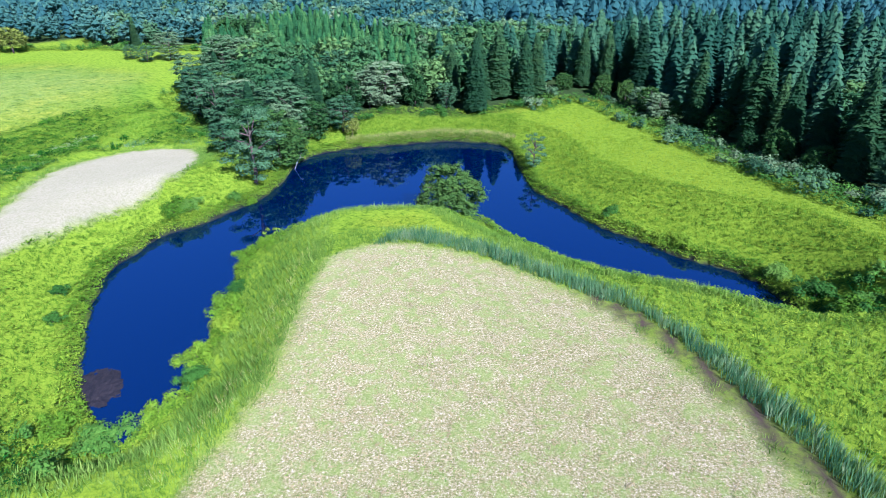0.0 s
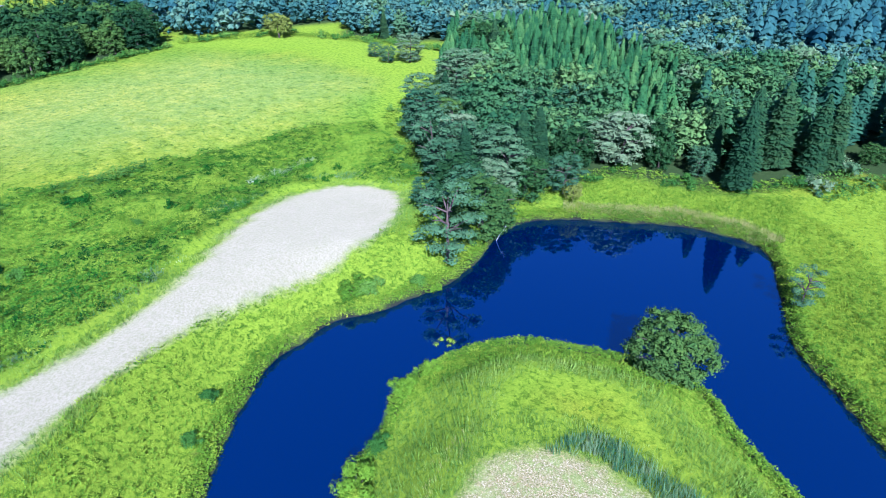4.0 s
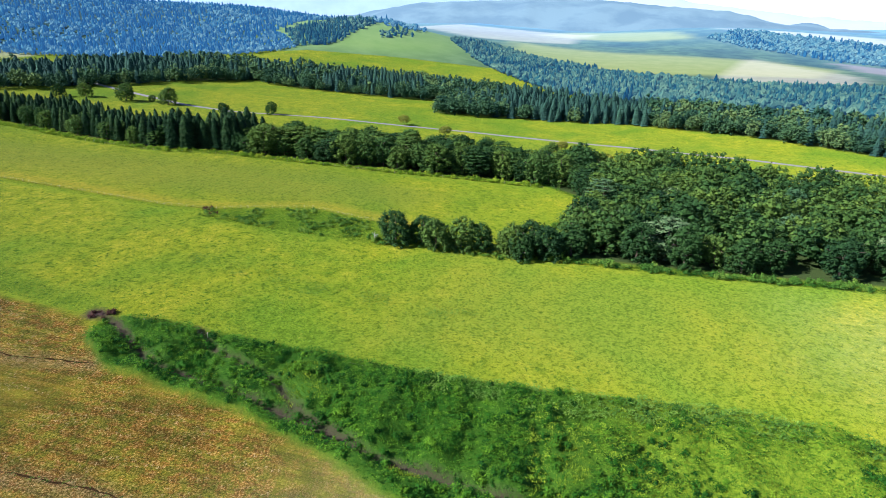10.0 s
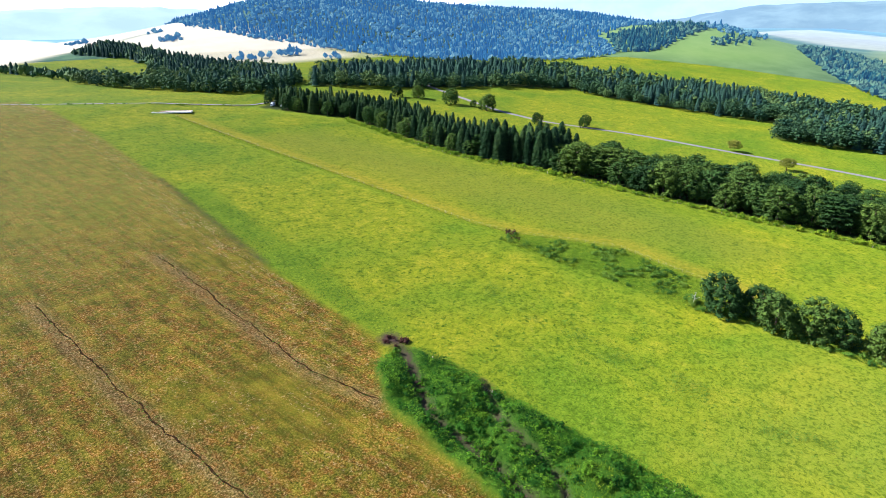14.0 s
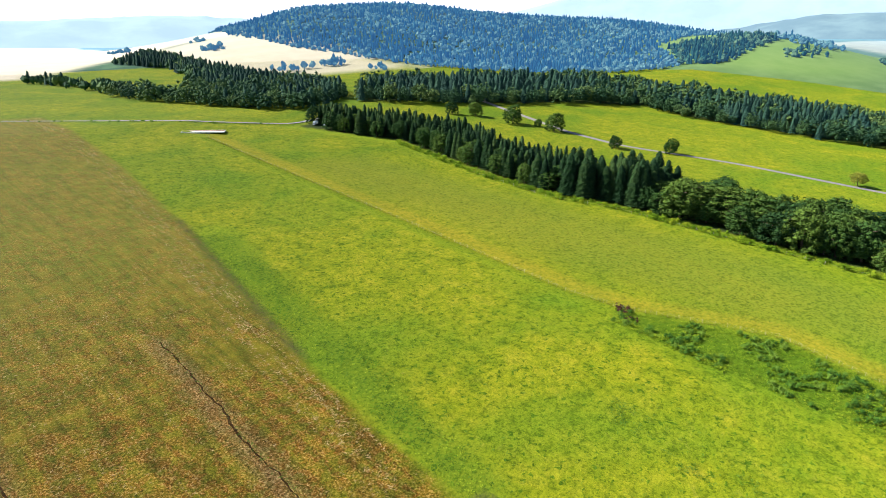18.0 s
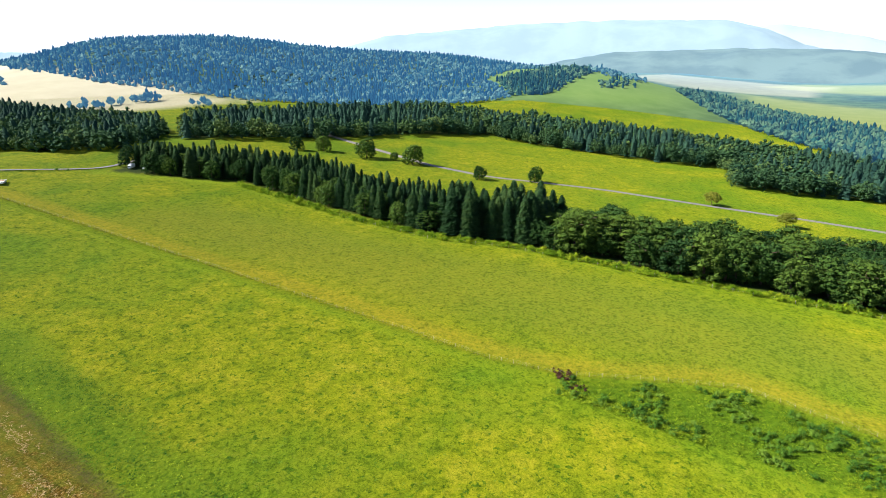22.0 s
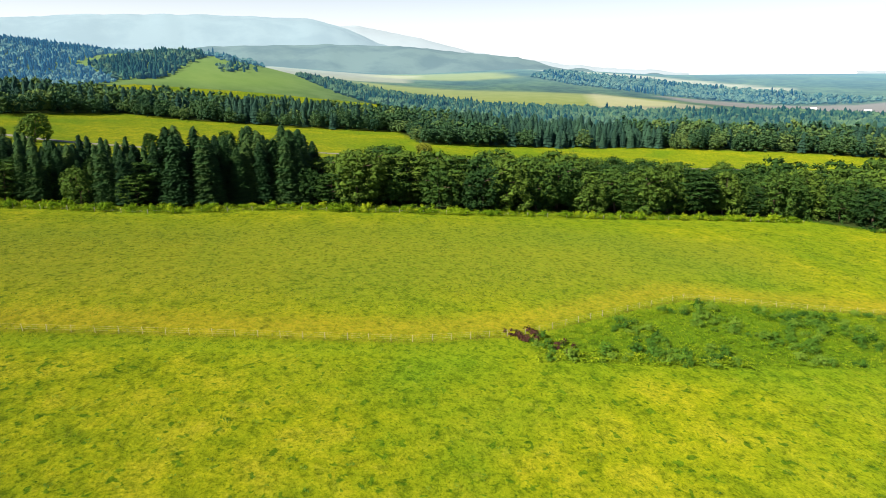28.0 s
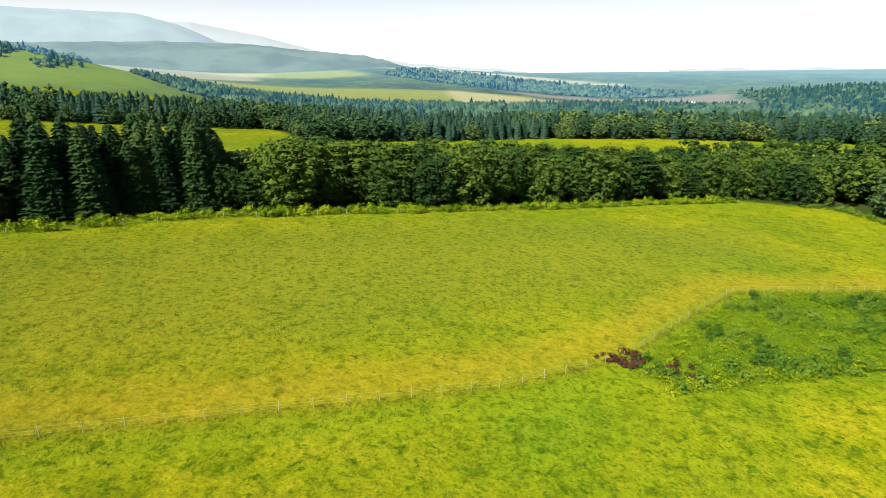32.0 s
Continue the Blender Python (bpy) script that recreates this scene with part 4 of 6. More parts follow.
mass("west_wood_pale_trees", "pale green trees among a broadleaf wood", x[~rim & some], y[~rim & some], LOW_BROAD, PALE, rng, 0.9, 1.3)

# the wood round the pond's north and east
rng = np.random.default_rng(2)
x, y, d = scatter(WOOD_NORTH, 8.6, rng, 1.5)
front = (y < 300) & (x < 150)
rim = front & (d < 15) & (x < 120)
for px, py, pd in zip(x[rim], y[rim], d[rim]):
    if px > 40:
        k = pick(("oak", "tiered", "cedar"), (0.5, 0.35, 0.15), rng) if pd < 8 else "cedar"
        s = rng.uniform(0.45, 0.7) if pd < 8 else rng.uniform(1.0, 1.35)
    elif px > -12:
        k = pick(("cedar", "tiered", "oak"), (0.7, 0.2, 0.1), rng)
        s = rng.uniform(0.95, 1.3) if k == "cedar" else rng.uniform(0.6, 0.85)
    else:
        k = pick(("oak", "tiered", "pine", "cedar"), (0.34, 0.40, 0.14, 0.12), rng)
        s = rng.uniform(0.85, 1.3) * (0.8 if k == "cedar" else 1)
    plant(k, px, py, s, rng, " beside a pond", "trees at the pond wood's edge")
deep = ~rim
lump = np.array([noise.noise((px * 0.012, py * 0.012, 3.0)) for px, py in zip(x, y)]) + rng.uniform(-0.25, 0.25, len(x)) + 0.30 * (x > 30) - 0.12 * (x < -5)
YOUNG = np.array([(-88, 236), (-112, 302), (-75, 358), (-44, 322), (-12, 261), (-7, 212), (-22, 206), (-30, 238), (-66, 250)], float)
stand = signed(YOUNG, x, y) < 0
deep &= ~stand
cone = deep & np.where(x < 12, lump > 0.3, lump > -0.1)
light = deep & ~cone & (rng.random(len(x)) < 0.2)
near = (y < 285) & (x < 170)
tx, ty, _ = scatter(YOUNG, 4.9, rng)
mass("pond_wood_young_conifers", "young bright green conifers within a wood", tx, ty, LOW_CONE, LIGHT_CEDAR, rng, 0.55, 0.85)
mass("pond_wood_conifers", "dense tall dark conifers within a wood", x[cone & near], y[cone & near], LOW_CONE, POND_CEDAR, rng, 0.9, 1.4)
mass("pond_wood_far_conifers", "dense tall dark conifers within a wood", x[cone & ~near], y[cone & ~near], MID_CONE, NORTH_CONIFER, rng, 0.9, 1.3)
mass("pond_wood_canopy", "closed canopy of green broadleaf trees", x[deep & ~cone & ~light & near], y[deep & ~cone & ~light & near], LOW_BROAD, SUNLIT, rng, 0.9, 1.4)
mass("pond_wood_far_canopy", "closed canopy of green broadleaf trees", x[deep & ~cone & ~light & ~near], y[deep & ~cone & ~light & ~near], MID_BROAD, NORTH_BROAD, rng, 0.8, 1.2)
mass("pond_wood_pale_trees", "pale green trees among a mixed wood", x[light & near], y[light & near], LOW_BROAD, PALE, rng, 0.8, 1.2)
mass("pond_wood_far_pale_trees", "pale green trees among a mixed wood", x[light & ~near], y[light & ~near], MID_BROAD, PALE, rng, 0.8, 1.2)

# hedge of cedars and broadleaves beyond the cattle pasture
rng = np.random.default_rng(5)
x, y, d = scatter(HEDGE, 6.6, rng, 1.0)
xs, ys, ds = scatter(HEDGE, 5.0, rng, 1.0)
x, y = np.concatenate([x[y >= -140], xs[ys < -140]]), np.concatenate([y[y >= -140], ys[ys < -140]])
fore = signed(np.array(HEDGE_FRONT + [(-200, 36), (-200, -372)], float), x, y)
for px, py, pf in zip(x, y, fore):
    if (pf > 17 and rng.random() < 0.75) or math.hypot(px + 312, py + 366) < 10:
        continue
    if py < -182:
        k = pick(("cedar", "oak", "storeyed"), (0.56, 0.3, 0.14), rng)
        s = rng.uniform(0.58, 0.88) if k == "cedar" else rng.uniform(0.7, 1.0)
    elif py < -140:
        k, s = "cedar", rng.uniform(0.85, 1.18)
    else:
        if rng.random() < 0.38:
            continue
        k = pick(("oak", "storeyed"), (0.66, 0.34), rng)
        s = rng.uniform(0.85, 1.5)
    plant(k, px, py, s, rng, " in a field hedge", "trees of the field hedge", 1.3 if k == "cedar" else 1.0)
back = fore > 17
north = back & (y > -140)
mass("hedge_canopy", "broadleaf trees filling the back of a hedge", x[north], y[north], LOW_BROAD, OAK, rng, 0.85, 1.2)
mass("hedge_conifers", "dark conifers filling the back of a hedge", x[back & ~north], y[back & ~north], LOW_CONE, CEDAR, rng, 0.65, 0.95)

# row of oaks at the pasture's corner
for k, (px, py, s) in enumerate(((-227, -13, 1.0), (-232, -4, 0.85), (-228, 3, 0.95), (-231, 12, 0.95), (-233, 20, 0.8), (-233, 31, 0.95), (-229, 36, 0.8), (-238, 38, 1.0), (-234, 46, 1.0), (-240, 54, 0.95))):
    put_tree(PROTO["oak"][k % 3], px, py, s * 1.2, 0.95, k * 57 % 360, "oak_tree", "dense dark green oak in a pasture corner", "oaks in the pasture corner", sink=1.4 * s)

# single trees round the pond
put_tree(FINE["oak"], 1.5, 123.5, 0.98, 1.2, 40, "oak_tree", "round dark oak leaning over the pond at the meadow's tip", sink=0.8)
put_tree(FINE["pine"], 23.5, 153, 0.72, 0.95, 10, "pine_tree", "small bushy pine on the pond's east bank", sink=0.6)
put_tree(FINE["pine"], -45, 141, 1.35, 1.1, 200, "pine_tree", "tall pine drooping over the pond's west bank")
put_tree(FINE["oak"], -43, 156, 1.2, 1.25, 110, "oak_tree", "large spreading oak beside the pond", sink=1)
put_tree(FINE["oak"], -53, 164, 1.12, 1.2, 310, "oak_tree", "large spreading oak beside the pond", sink=1)
put_tree(FINE["tiered"], -58, 158, 0.7, 1.0, 30, "tiered_tree", "pale green tree with flat storeys of branches by a meadow")
put_tree(FINE["tiered"], -30, 181, 0.9, 1.0, 80, "tiered_tree", "pale green tree with branches in flat storeys behind the pond")
put_tree(PROTO["yellow"][0], -27, 179, 0.85, 0.8, 0, "yellow_tree", "small yellow-green tree on the pond's north bank")
put_tree(FINE["tiered"], -114, 266, 0.95, 1.1, 50, "tiered_tree", "pale green tree standing clear beyond the pasture")
put_tree(PROTO["tiered"][1], -122, 262, 0.55, 1.2, 50, "tiered_tree", "low pale tree beyond the pasture")
put_tree(PROTO["tiered"][2], -131, 268, 0.5, 1.2, 150, "tiered_tree", "low pale tree beyond the pasture")
put_tree(PROTO["yellow"][1], -190, 283, 1.5, 1.1, 20, "yellow_tree", "broad yellowing tree at the edge of the northern woods")

# trees along the far road
for px, py, s, k in ((-432, -357, 0.8, "oak"), (-444, -343, 0.95, "oak"), (-447, -308, 1.15, "oak"), (-457, -292, 0.5, "oak"), (-454, -275, 1.1, "oak"), (-446, -221, 0.7, "oak"), (-468, -192, 0.8, "oak"), (-465, -48, 1.15, "yellow"), (-492, -88, 1.1, "yellow"), (-455, 40, 1.0, "yellow"), (-405, 70, 1.3, "yellow")):
    put_tree(PROTO[k][int(py) % 3], px, py, s, 1.1, py * 31 % 360, k + "_tree", LABELS[k] + " by a farm road", "trees by the farm road")

# far woods
far_rng = np.random.default_rng(8)


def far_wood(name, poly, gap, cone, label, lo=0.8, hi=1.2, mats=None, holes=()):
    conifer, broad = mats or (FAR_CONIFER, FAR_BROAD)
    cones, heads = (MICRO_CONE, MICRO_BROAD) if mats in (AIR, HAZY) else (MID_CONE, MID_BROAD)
    x, y, d = scatter(poly, gap, far_rng)
    x, y = x + far_rng.uniform(-0.25, 0.25, len(x)) * gap, y + far_rng.uniform(-0.25, 0.25, len(x)) * gap
    for hole in holes:
        k = signed(np.array(hole, float), x, y) > 0
        x, y, d = x[k], y[k], d[k]
    lump = np.array([noise.noise((px * 0.008, py * 0.008, 7.0)) for px, py in zip(x, y)]) * 0.6 + far_rng.random(len(x))
    c = cone(x, y, d, lump) if callable(cone) else (lump < cone) & ((d > 16) | (lump < cone * 0.4))
    mass(name + "_conifers", label + ", conifers", x[c], y[c], cones, conifer, far_rng, lo * 0.85, hi * 0.85)
    edge = ~c & (d < 20) & (x > -660) if callable(cone) else np.zeros(len(x), bool)
    mass(name + "_fringe", label + ", broadleaf trees of its edge", x[edge], y[edge], EDGE_BROAD, broad, far_rng, lo * 0.8, hi)
    far = ~c & ~edge & ((y > 400) | (y < -640)) if heads is MID_BROAD else np.zeros(len(x), bool)
    mass(name + "_back", label + ", broadleaf trees of its far part", x[far], y[far], MICRO_BROAD, broad, far_rng, lo * 0.8, hi * 1.1)
    edge |= far
    mass(name + "_broadleaves", label + ", broadleaf trees", x[~c & ~edge], y[~c & ~edge], heads, broad, far_rng, lo * 0.8, hi * 1.1)


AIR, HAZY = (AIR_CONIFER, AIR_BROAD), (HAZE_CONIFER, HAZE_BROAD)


def plantation(x, y, d, lump):
    """Conifers with a fringe of broadleaf trees; bare of the fringe along one stretch."""
    return np.where((y > -35) & (y < 112), lump < 0.9, np.where(y > 250, lump < 0.7, np.where(d > 15, lump < np.where(y > 112, 0.3, np.where(y < -150, 0.8, 0.5)), lump < 0.1)))


far_wood("field_wood", [(-402, -440), (-449, -392), (-500, -370), (-575, -345), (-640, -304), (-622, -240), (-635, -150), (-650, -92), (-565, -82), (-590, 11), (-600, 96), (-552, 195), (-480, 262), (-452, 292), (-412, 330), (-520, 380), (-640, 300), (-700, 130), (-760, 0), (-790, -200), (-740, -420), (-617, -520), (-566, -550), (-490, -540), (-430, -470)], 8.8, plantation, "dark wood behind the far field", 0.85, 1.45)
far_wood("trough_wood", [(-332, -416), (-305, -469), (-333, -606), (-402, -725), (-451, -923), (-417, -1042), (-516, -1156), (-511, -1011), (-487, -759), (-466, -563), (-448, -517), (-398, -453)], 8.5, 0.72, "dark wood beyond the pasture", 0.9, 1.25)
far_wood("trough_row", [(-318, -424), (-300, -470), (-283, -520), (-270, -582), (-274, -702), (-266, -792), (-250, -840), (-262, -845), (-286, -800), (-298, -702), (-300, -590), (-322, -480)], 10, 0.0, "row of dark oaks beyond the pasture", 0.8, 1.2)
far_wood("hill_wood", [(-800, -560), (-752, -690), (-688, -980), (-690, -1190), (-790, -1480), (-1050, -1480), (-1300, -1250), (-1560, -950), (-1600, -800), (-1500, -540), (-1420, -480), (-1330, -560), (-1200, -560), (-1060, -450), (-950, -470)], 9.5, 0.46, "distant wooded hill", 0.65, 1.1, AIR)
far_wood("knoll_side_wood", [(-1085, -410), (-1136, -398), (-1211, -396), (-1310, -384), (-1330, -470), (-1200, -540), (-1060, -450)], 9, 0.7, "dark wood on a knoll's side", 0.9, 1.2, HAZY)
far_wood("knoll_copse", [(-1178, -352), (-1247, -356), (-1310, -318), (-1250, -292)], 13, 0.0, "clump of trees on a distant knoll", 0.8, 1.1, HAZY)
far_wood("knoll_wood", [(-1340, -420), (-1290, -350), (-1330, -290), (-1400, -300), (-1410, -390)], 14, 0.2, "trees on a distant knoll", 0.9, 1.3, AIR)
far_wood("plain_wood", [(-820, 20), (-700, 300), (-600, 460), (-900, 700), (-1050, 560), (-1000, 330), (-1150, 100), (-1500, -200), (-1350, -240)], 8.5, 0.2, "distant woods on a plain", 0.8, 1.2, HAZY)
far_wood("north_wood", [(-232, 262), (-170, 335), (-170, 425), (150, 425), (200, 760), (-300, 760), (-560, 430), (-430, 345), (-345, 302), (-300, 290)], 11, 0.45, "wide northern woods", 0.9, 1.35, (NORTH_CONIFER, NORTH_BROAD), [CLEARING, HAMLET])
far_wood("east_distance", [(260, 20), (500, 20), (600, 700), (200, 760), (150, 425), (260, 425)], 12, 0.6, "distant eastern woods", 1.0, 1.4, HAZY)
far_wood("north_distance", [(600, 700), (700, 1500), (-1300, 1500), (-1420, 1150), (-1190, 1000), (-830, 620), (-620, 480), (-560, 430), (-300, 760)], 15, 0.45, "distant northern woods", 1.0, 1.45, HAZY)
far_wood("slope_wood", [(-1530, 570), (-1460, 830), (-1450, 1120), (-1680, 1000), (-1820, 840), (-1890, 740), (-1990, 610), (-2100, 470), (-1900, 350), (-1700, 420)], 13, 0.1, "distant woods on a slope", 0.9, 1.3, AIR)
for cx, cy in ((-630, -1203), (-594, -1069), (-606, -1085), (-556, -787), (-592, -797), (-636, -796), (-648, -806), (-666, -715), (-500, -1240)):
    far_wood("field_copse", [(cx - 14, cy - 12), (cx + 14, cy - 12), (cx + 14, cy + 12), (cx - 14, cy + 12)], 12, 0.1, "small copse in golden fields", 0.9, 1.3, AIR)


# far ridges
def ridge(name, label, mat, away, rise, lo, hi, depth, seed):
    """A hill range round the plain: rise(bearing) gives the slope up to its crest."""
    az = np.radians(np.linspace(lo, hi, 140))
    top = np.array([away * rise(math.degrees(a)) + 6 * noise.fractal((a * 40, seed, 0), 1.0, 2.0, 4) for a in az]) + 70
    rows = []
    for u in (0.0, 0.25, 0.5, 0.75, 1.0, 1.3):
        r = away - depth * (1 - u)
        z = 20 + (top - 20) * (smooth(0, 1.0, np.full(len(az), u)) if u <= 1 else 0.9) + (12 * np.sin(az * 55 + u * 9) * u * (1 - u) * 4)
        rows.append(np.stack([-180 - np.sin(az) * r, -60 + np.cos(az) * r, z], 1))
    v, n = np.concatenate(rows), len(az)
    i, j = np.meshgrid(np.arange(n - 1), np.arange(len(rows) - 1))
    q = (j * n + i).ravel()
    tagged(new(name, mesh_of(name, v, np.stack([q, q + 1, q + n + 1, q + n], 1), [mat], None, True)), label, "hills", kind="structure")


def crest(bearings, heights):
    return lambda a: float(np.interp(a, bearings, heights))


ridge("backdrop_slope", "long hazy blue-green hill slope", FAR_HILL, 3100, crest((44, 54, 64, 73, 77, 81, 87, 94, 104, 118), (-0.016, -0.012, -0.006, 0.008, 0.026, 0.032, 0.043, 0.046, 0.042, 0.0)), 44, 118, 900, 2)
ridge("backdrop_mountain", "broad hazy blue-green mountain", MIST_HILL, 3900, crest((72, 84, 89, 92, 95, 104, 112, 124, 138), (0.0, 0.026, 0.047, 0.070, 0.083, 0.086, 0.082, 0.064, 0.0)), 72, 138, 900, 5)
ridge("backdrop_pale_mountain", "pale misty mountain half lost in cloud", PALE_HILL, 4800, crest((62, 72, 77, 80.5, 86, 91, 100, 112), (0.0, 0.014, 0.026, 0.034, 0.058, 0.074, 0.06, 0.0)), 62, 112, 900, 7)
# mist shaped as a glowing band that hides the ground's far edge
ridge("backdrop_north", "pale glowing mist bank on the horizon", PALE_HILL, 4400, lambda a: 0.001 + 0.002 * math.sin(a * 0.13), -60, 50, 700, 9)
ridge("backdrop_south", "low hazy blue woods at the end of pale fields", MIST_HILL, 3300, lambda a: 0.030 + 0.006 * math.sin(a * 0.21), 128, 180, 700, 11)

# the plain beyond the far woods, a sheet that glows as haze
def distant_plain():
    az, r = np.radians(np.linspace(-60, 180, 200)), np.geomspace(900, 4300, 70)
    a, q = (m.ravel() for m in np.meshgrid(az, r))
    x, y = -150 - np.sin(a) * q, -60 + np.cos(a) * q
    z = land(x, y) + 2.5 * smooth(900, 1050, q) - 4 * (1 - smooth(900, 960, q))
    keep = {"cream": np.maximum.reduce([w * fall(poly, x, y, 14) for w, poly in zip(CREAM_WEIGHT, CREAM)]), "pink": fall(PINK, x, y, 10), "field": np.maximum.reduce([fall(poly, x, y, 25) for poly in GREEN_FIELDS]), "away": smooth(800, 3000, q), "rise": np.clip(1.6 * bump(x, y, -1300, -380, 260, 220, 1.0), 0, 1)}
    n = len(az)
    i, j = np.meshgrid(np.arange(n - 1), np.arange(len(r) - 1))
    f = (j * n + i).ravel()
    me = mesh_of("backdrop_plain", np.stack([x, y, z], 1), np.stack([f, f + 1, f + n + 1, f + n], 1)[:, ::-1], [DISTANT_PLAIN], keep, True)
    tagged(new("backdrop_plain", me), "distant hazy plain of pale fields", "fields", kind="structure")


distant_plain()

# ---- low growth ----
def leaf_tuft(seed, n, high, wide, leaf):
    """A weed: leaf blades fanned out over a low dome."""
    rng = np.random.default_rng(seed)
    a, r = rng.uniform(0, 6.283, n), wide * np.sqrt(rng.random(n))
    h = high * (1 - 0.5 * (r / wide) ** 2) * rng.uniform(0.45, 1.0, n)
    c = np.stack([r * np.cos(a), r * np.sin(a), h], 1)
    out = np.stack([np.cos(a), np.sin(a), np.full(n, 0.25)], 1) + rng.normal(size=(n, 3)) * 0.5
    out /= np.linalg.norm(out, axis=1)[:, None]
    side = np.cross(out, (0, 0, 1)) + rng.normal(size=(n, 3)) * 0.3
    side /= np.linalg.norm(side, axis=1)[:, None]
    s = leaf * rng.uniform(0.7, 1.4, (n, 1))
    v = np.stack([c - out * s * 0.5 - side * s * 0.35, c + out * s * 0.6 - np.array((0, 0, 0.12)) * s, c - out * s * 0.4 + side * s * 0.4], 1).reshape(-1, 3)
    return v, np.arange(3 * n).reshape(-1, 3)


def blade_tuft(seed, n, high, wide, thick, lean=0.25):
    """Grass or reed: upright tapering blades."""
    rng = np.random.default_rng(seed)
    v, f = [], []
    for k in range(n):
        a, r = rng.uniform(0, 6.283), wide * math.sqrt(rng.random())
        b, h = rng.uniform(0, 6.283), high * rng.uniform(0.6, 1.1)
        c = np.array([r * math.cos(a), r * math.sin(a), -0.1])
        s = np.array([math.cos(b), math.sin(b), 0]) * thick
        tip = c + np.array([math.cos(a) * lean * h, math.sin(a) * lean * h, h])
        at = len(v)
        v += [c - s, c + s, tip]
        f += [(at, at + 1, at + 2)]
    return np.array(v), np.array(f)


LEAFY = [leaf_tuft(400 + s, 24, 1.0, 0.62, 0.22) for s in range(4)]
GRASSY = [blade_tuft(410 + s, 18, 0.6, 0.55, 0.036, 0.4) for s in range(4)]
REEDY = [blade_tuft(420 + s, 24, 1.6, 0.5, 0.04, 0.2) for s in range(4)]
def straw_wisp(seed, n, wide, long):
    """Dry stalks lying crosswise on the ground."""
    rng = np.random.default_rng(seed)
    c = np.column_stack([rng.normal(size=(n, 2)) * wide, rng.uniform(0.05, 0.14, n)])
    a = rng.uniform(0, 6.283, n)
    way = np.column_stack([np.cos(a), np.sin(a), rng.uniform(-0.08, 0.12, n)]) * long * rng.uniform(0.5, 1.2, (n, 1))
    side = np.column_stack([-np.sin(a), np.cos(a), np.zeros(n)]) * 0.07
    v = np.stack([c - way - side, c + way, c - way + side], 1).reshape(-1, 3)
    return v, np.arange(3 * n).reshape(-1, 3)


WISP = [straw_wisp(450 + s, 6, 0.28, 0.34) for s in range(4)]
TUFT = [blade_tuft(440 + s, 7, 0.24, 0.45, 0.09, 0.9) for s in range(4)]
TUSSOCK = [blade_tuft(430 + s, 16, 0.28, 0.6, 0.07, 0.8) for s in range(3)]
SHRUBS = [crown_mesh("x", [(rng.uniform(-0.7, 0.7), rng.uniform(-0.7, 0.7), rng.uniform(0.4, 1.1), rng.uniform(0.5, 0.8), rng.uniform(0.4, 0.7)) for k in range(7)], None, 22, 0.24, rng, 0.5, 0.55) for s in range(3)]


rng = np.random.default_rng(21)
x, y, d = scatter(MARSH, 1.0, rng, 0.3)
keep = (along(CREEK, x, y, 2.6, 0.5) < 0.5) & (along(BROOK, x, y, 2.0, 0.5) < 0.5)
x, y = x[keep], y[keep]
up = land(x, y) + marsh_swell(x, y) - 0.1
patch = np.array([noise.noise((px * 0.06, py * 0.06, 1.0)) for px, py in zip(x, y)])
tall = patch > -0.05
reedy = (patch < -0.32)
bright = (y + 22 * np.array([noise.noise((px * 0.05, py * 0.05, 15.0)) for px, py in zip(x, y)]) > 62)
fresh = ~reedy & bright & (rng.random(len(x)) < 0.45)
mass("marsh_meadow", "bright yellow-green tall growth in a wet hollow", x[fresh], y[fresh], LEAFY, BUSH, rng, 0.7, 1.5, "weeds", heights=up[fresh])
tall &= ~fresh
low = ~tall & ~reedy & ~fresh
mass("marsh_weeds", "lush dark green weeds filling a wet hollow", x[tall & ~reedy], y[tall & ~reedy], LEAFY, WEED, rng, 0.8, 1.9, "weeds", heights=up[tall & ~reedy])
mass("marsh_herbs", "low leafy weeds in a wet hollow", x[low], y[low], LEAFY, WEED, rng, 0.6, 1.2, "weeds", heights=up[low])
mass("marsh_reeds", "patches of bright reeds in a wet hollow", x[reedy], y[reedy], GRASSY, BUSH, rng, 0.9, 1.6, "reeds", heights=up[reedy])
bx, by, bd = scatter(MARSH, 3.4, rng, 1.0)
clump = np.array([noise.noise((px * 0.07, py * 0.07, 12.0)) for px, py in zip(bx, by)]) + 0.25 * (by < 70) - 0.3 * (by > 90)
bx, by = bx[clump > 0.0], by[clump > 0.0]
mass("marsh_shrubs", "rounded leafy shrubs among the weeds", bx, by, SHRUBS, WEED, rng, 0.6, 1.6, "shrubs", heights=land(bx, by) + 0.7 * marsh_swell(bx, by) - 0.2)

x, y, _ = scatter([(-97, 52), (-91, 70), (-88, 82), (-87, 98), (-90, 115), (-96, 135), (-98, 152), (-92, 166), (-80, 172), (-70, 171), (-67, 173), (-80, 176), (-96, 171), (-103, 152), (-101, 133), (-95, 113), (-92.5, 98), (-93, 82), (-96, 70), (-101, 52)], 0.85, rng)
k = rng.random(len(x)) < 0.45
mass("path_side_reeds", "bank of tall green grass beside a mown strip", x[~k], y[~k], REEDY, REED, rng, 0.8, 1.3, "grass", 0.05)
mass("path_side_seed_grass", "pale seeding grass beside a mown strip", x[k], y[k], GRASSY, PALE_SEED, rng, 1.2, 2.0, "grass", 0.05)
x, y, _ = scatter([(-112, 158), (-106, 174), (-92, 180), (-74, 177), (-72, 173), (-88, 173), (-98, 164), (-106, 153)], 1.0, rng)
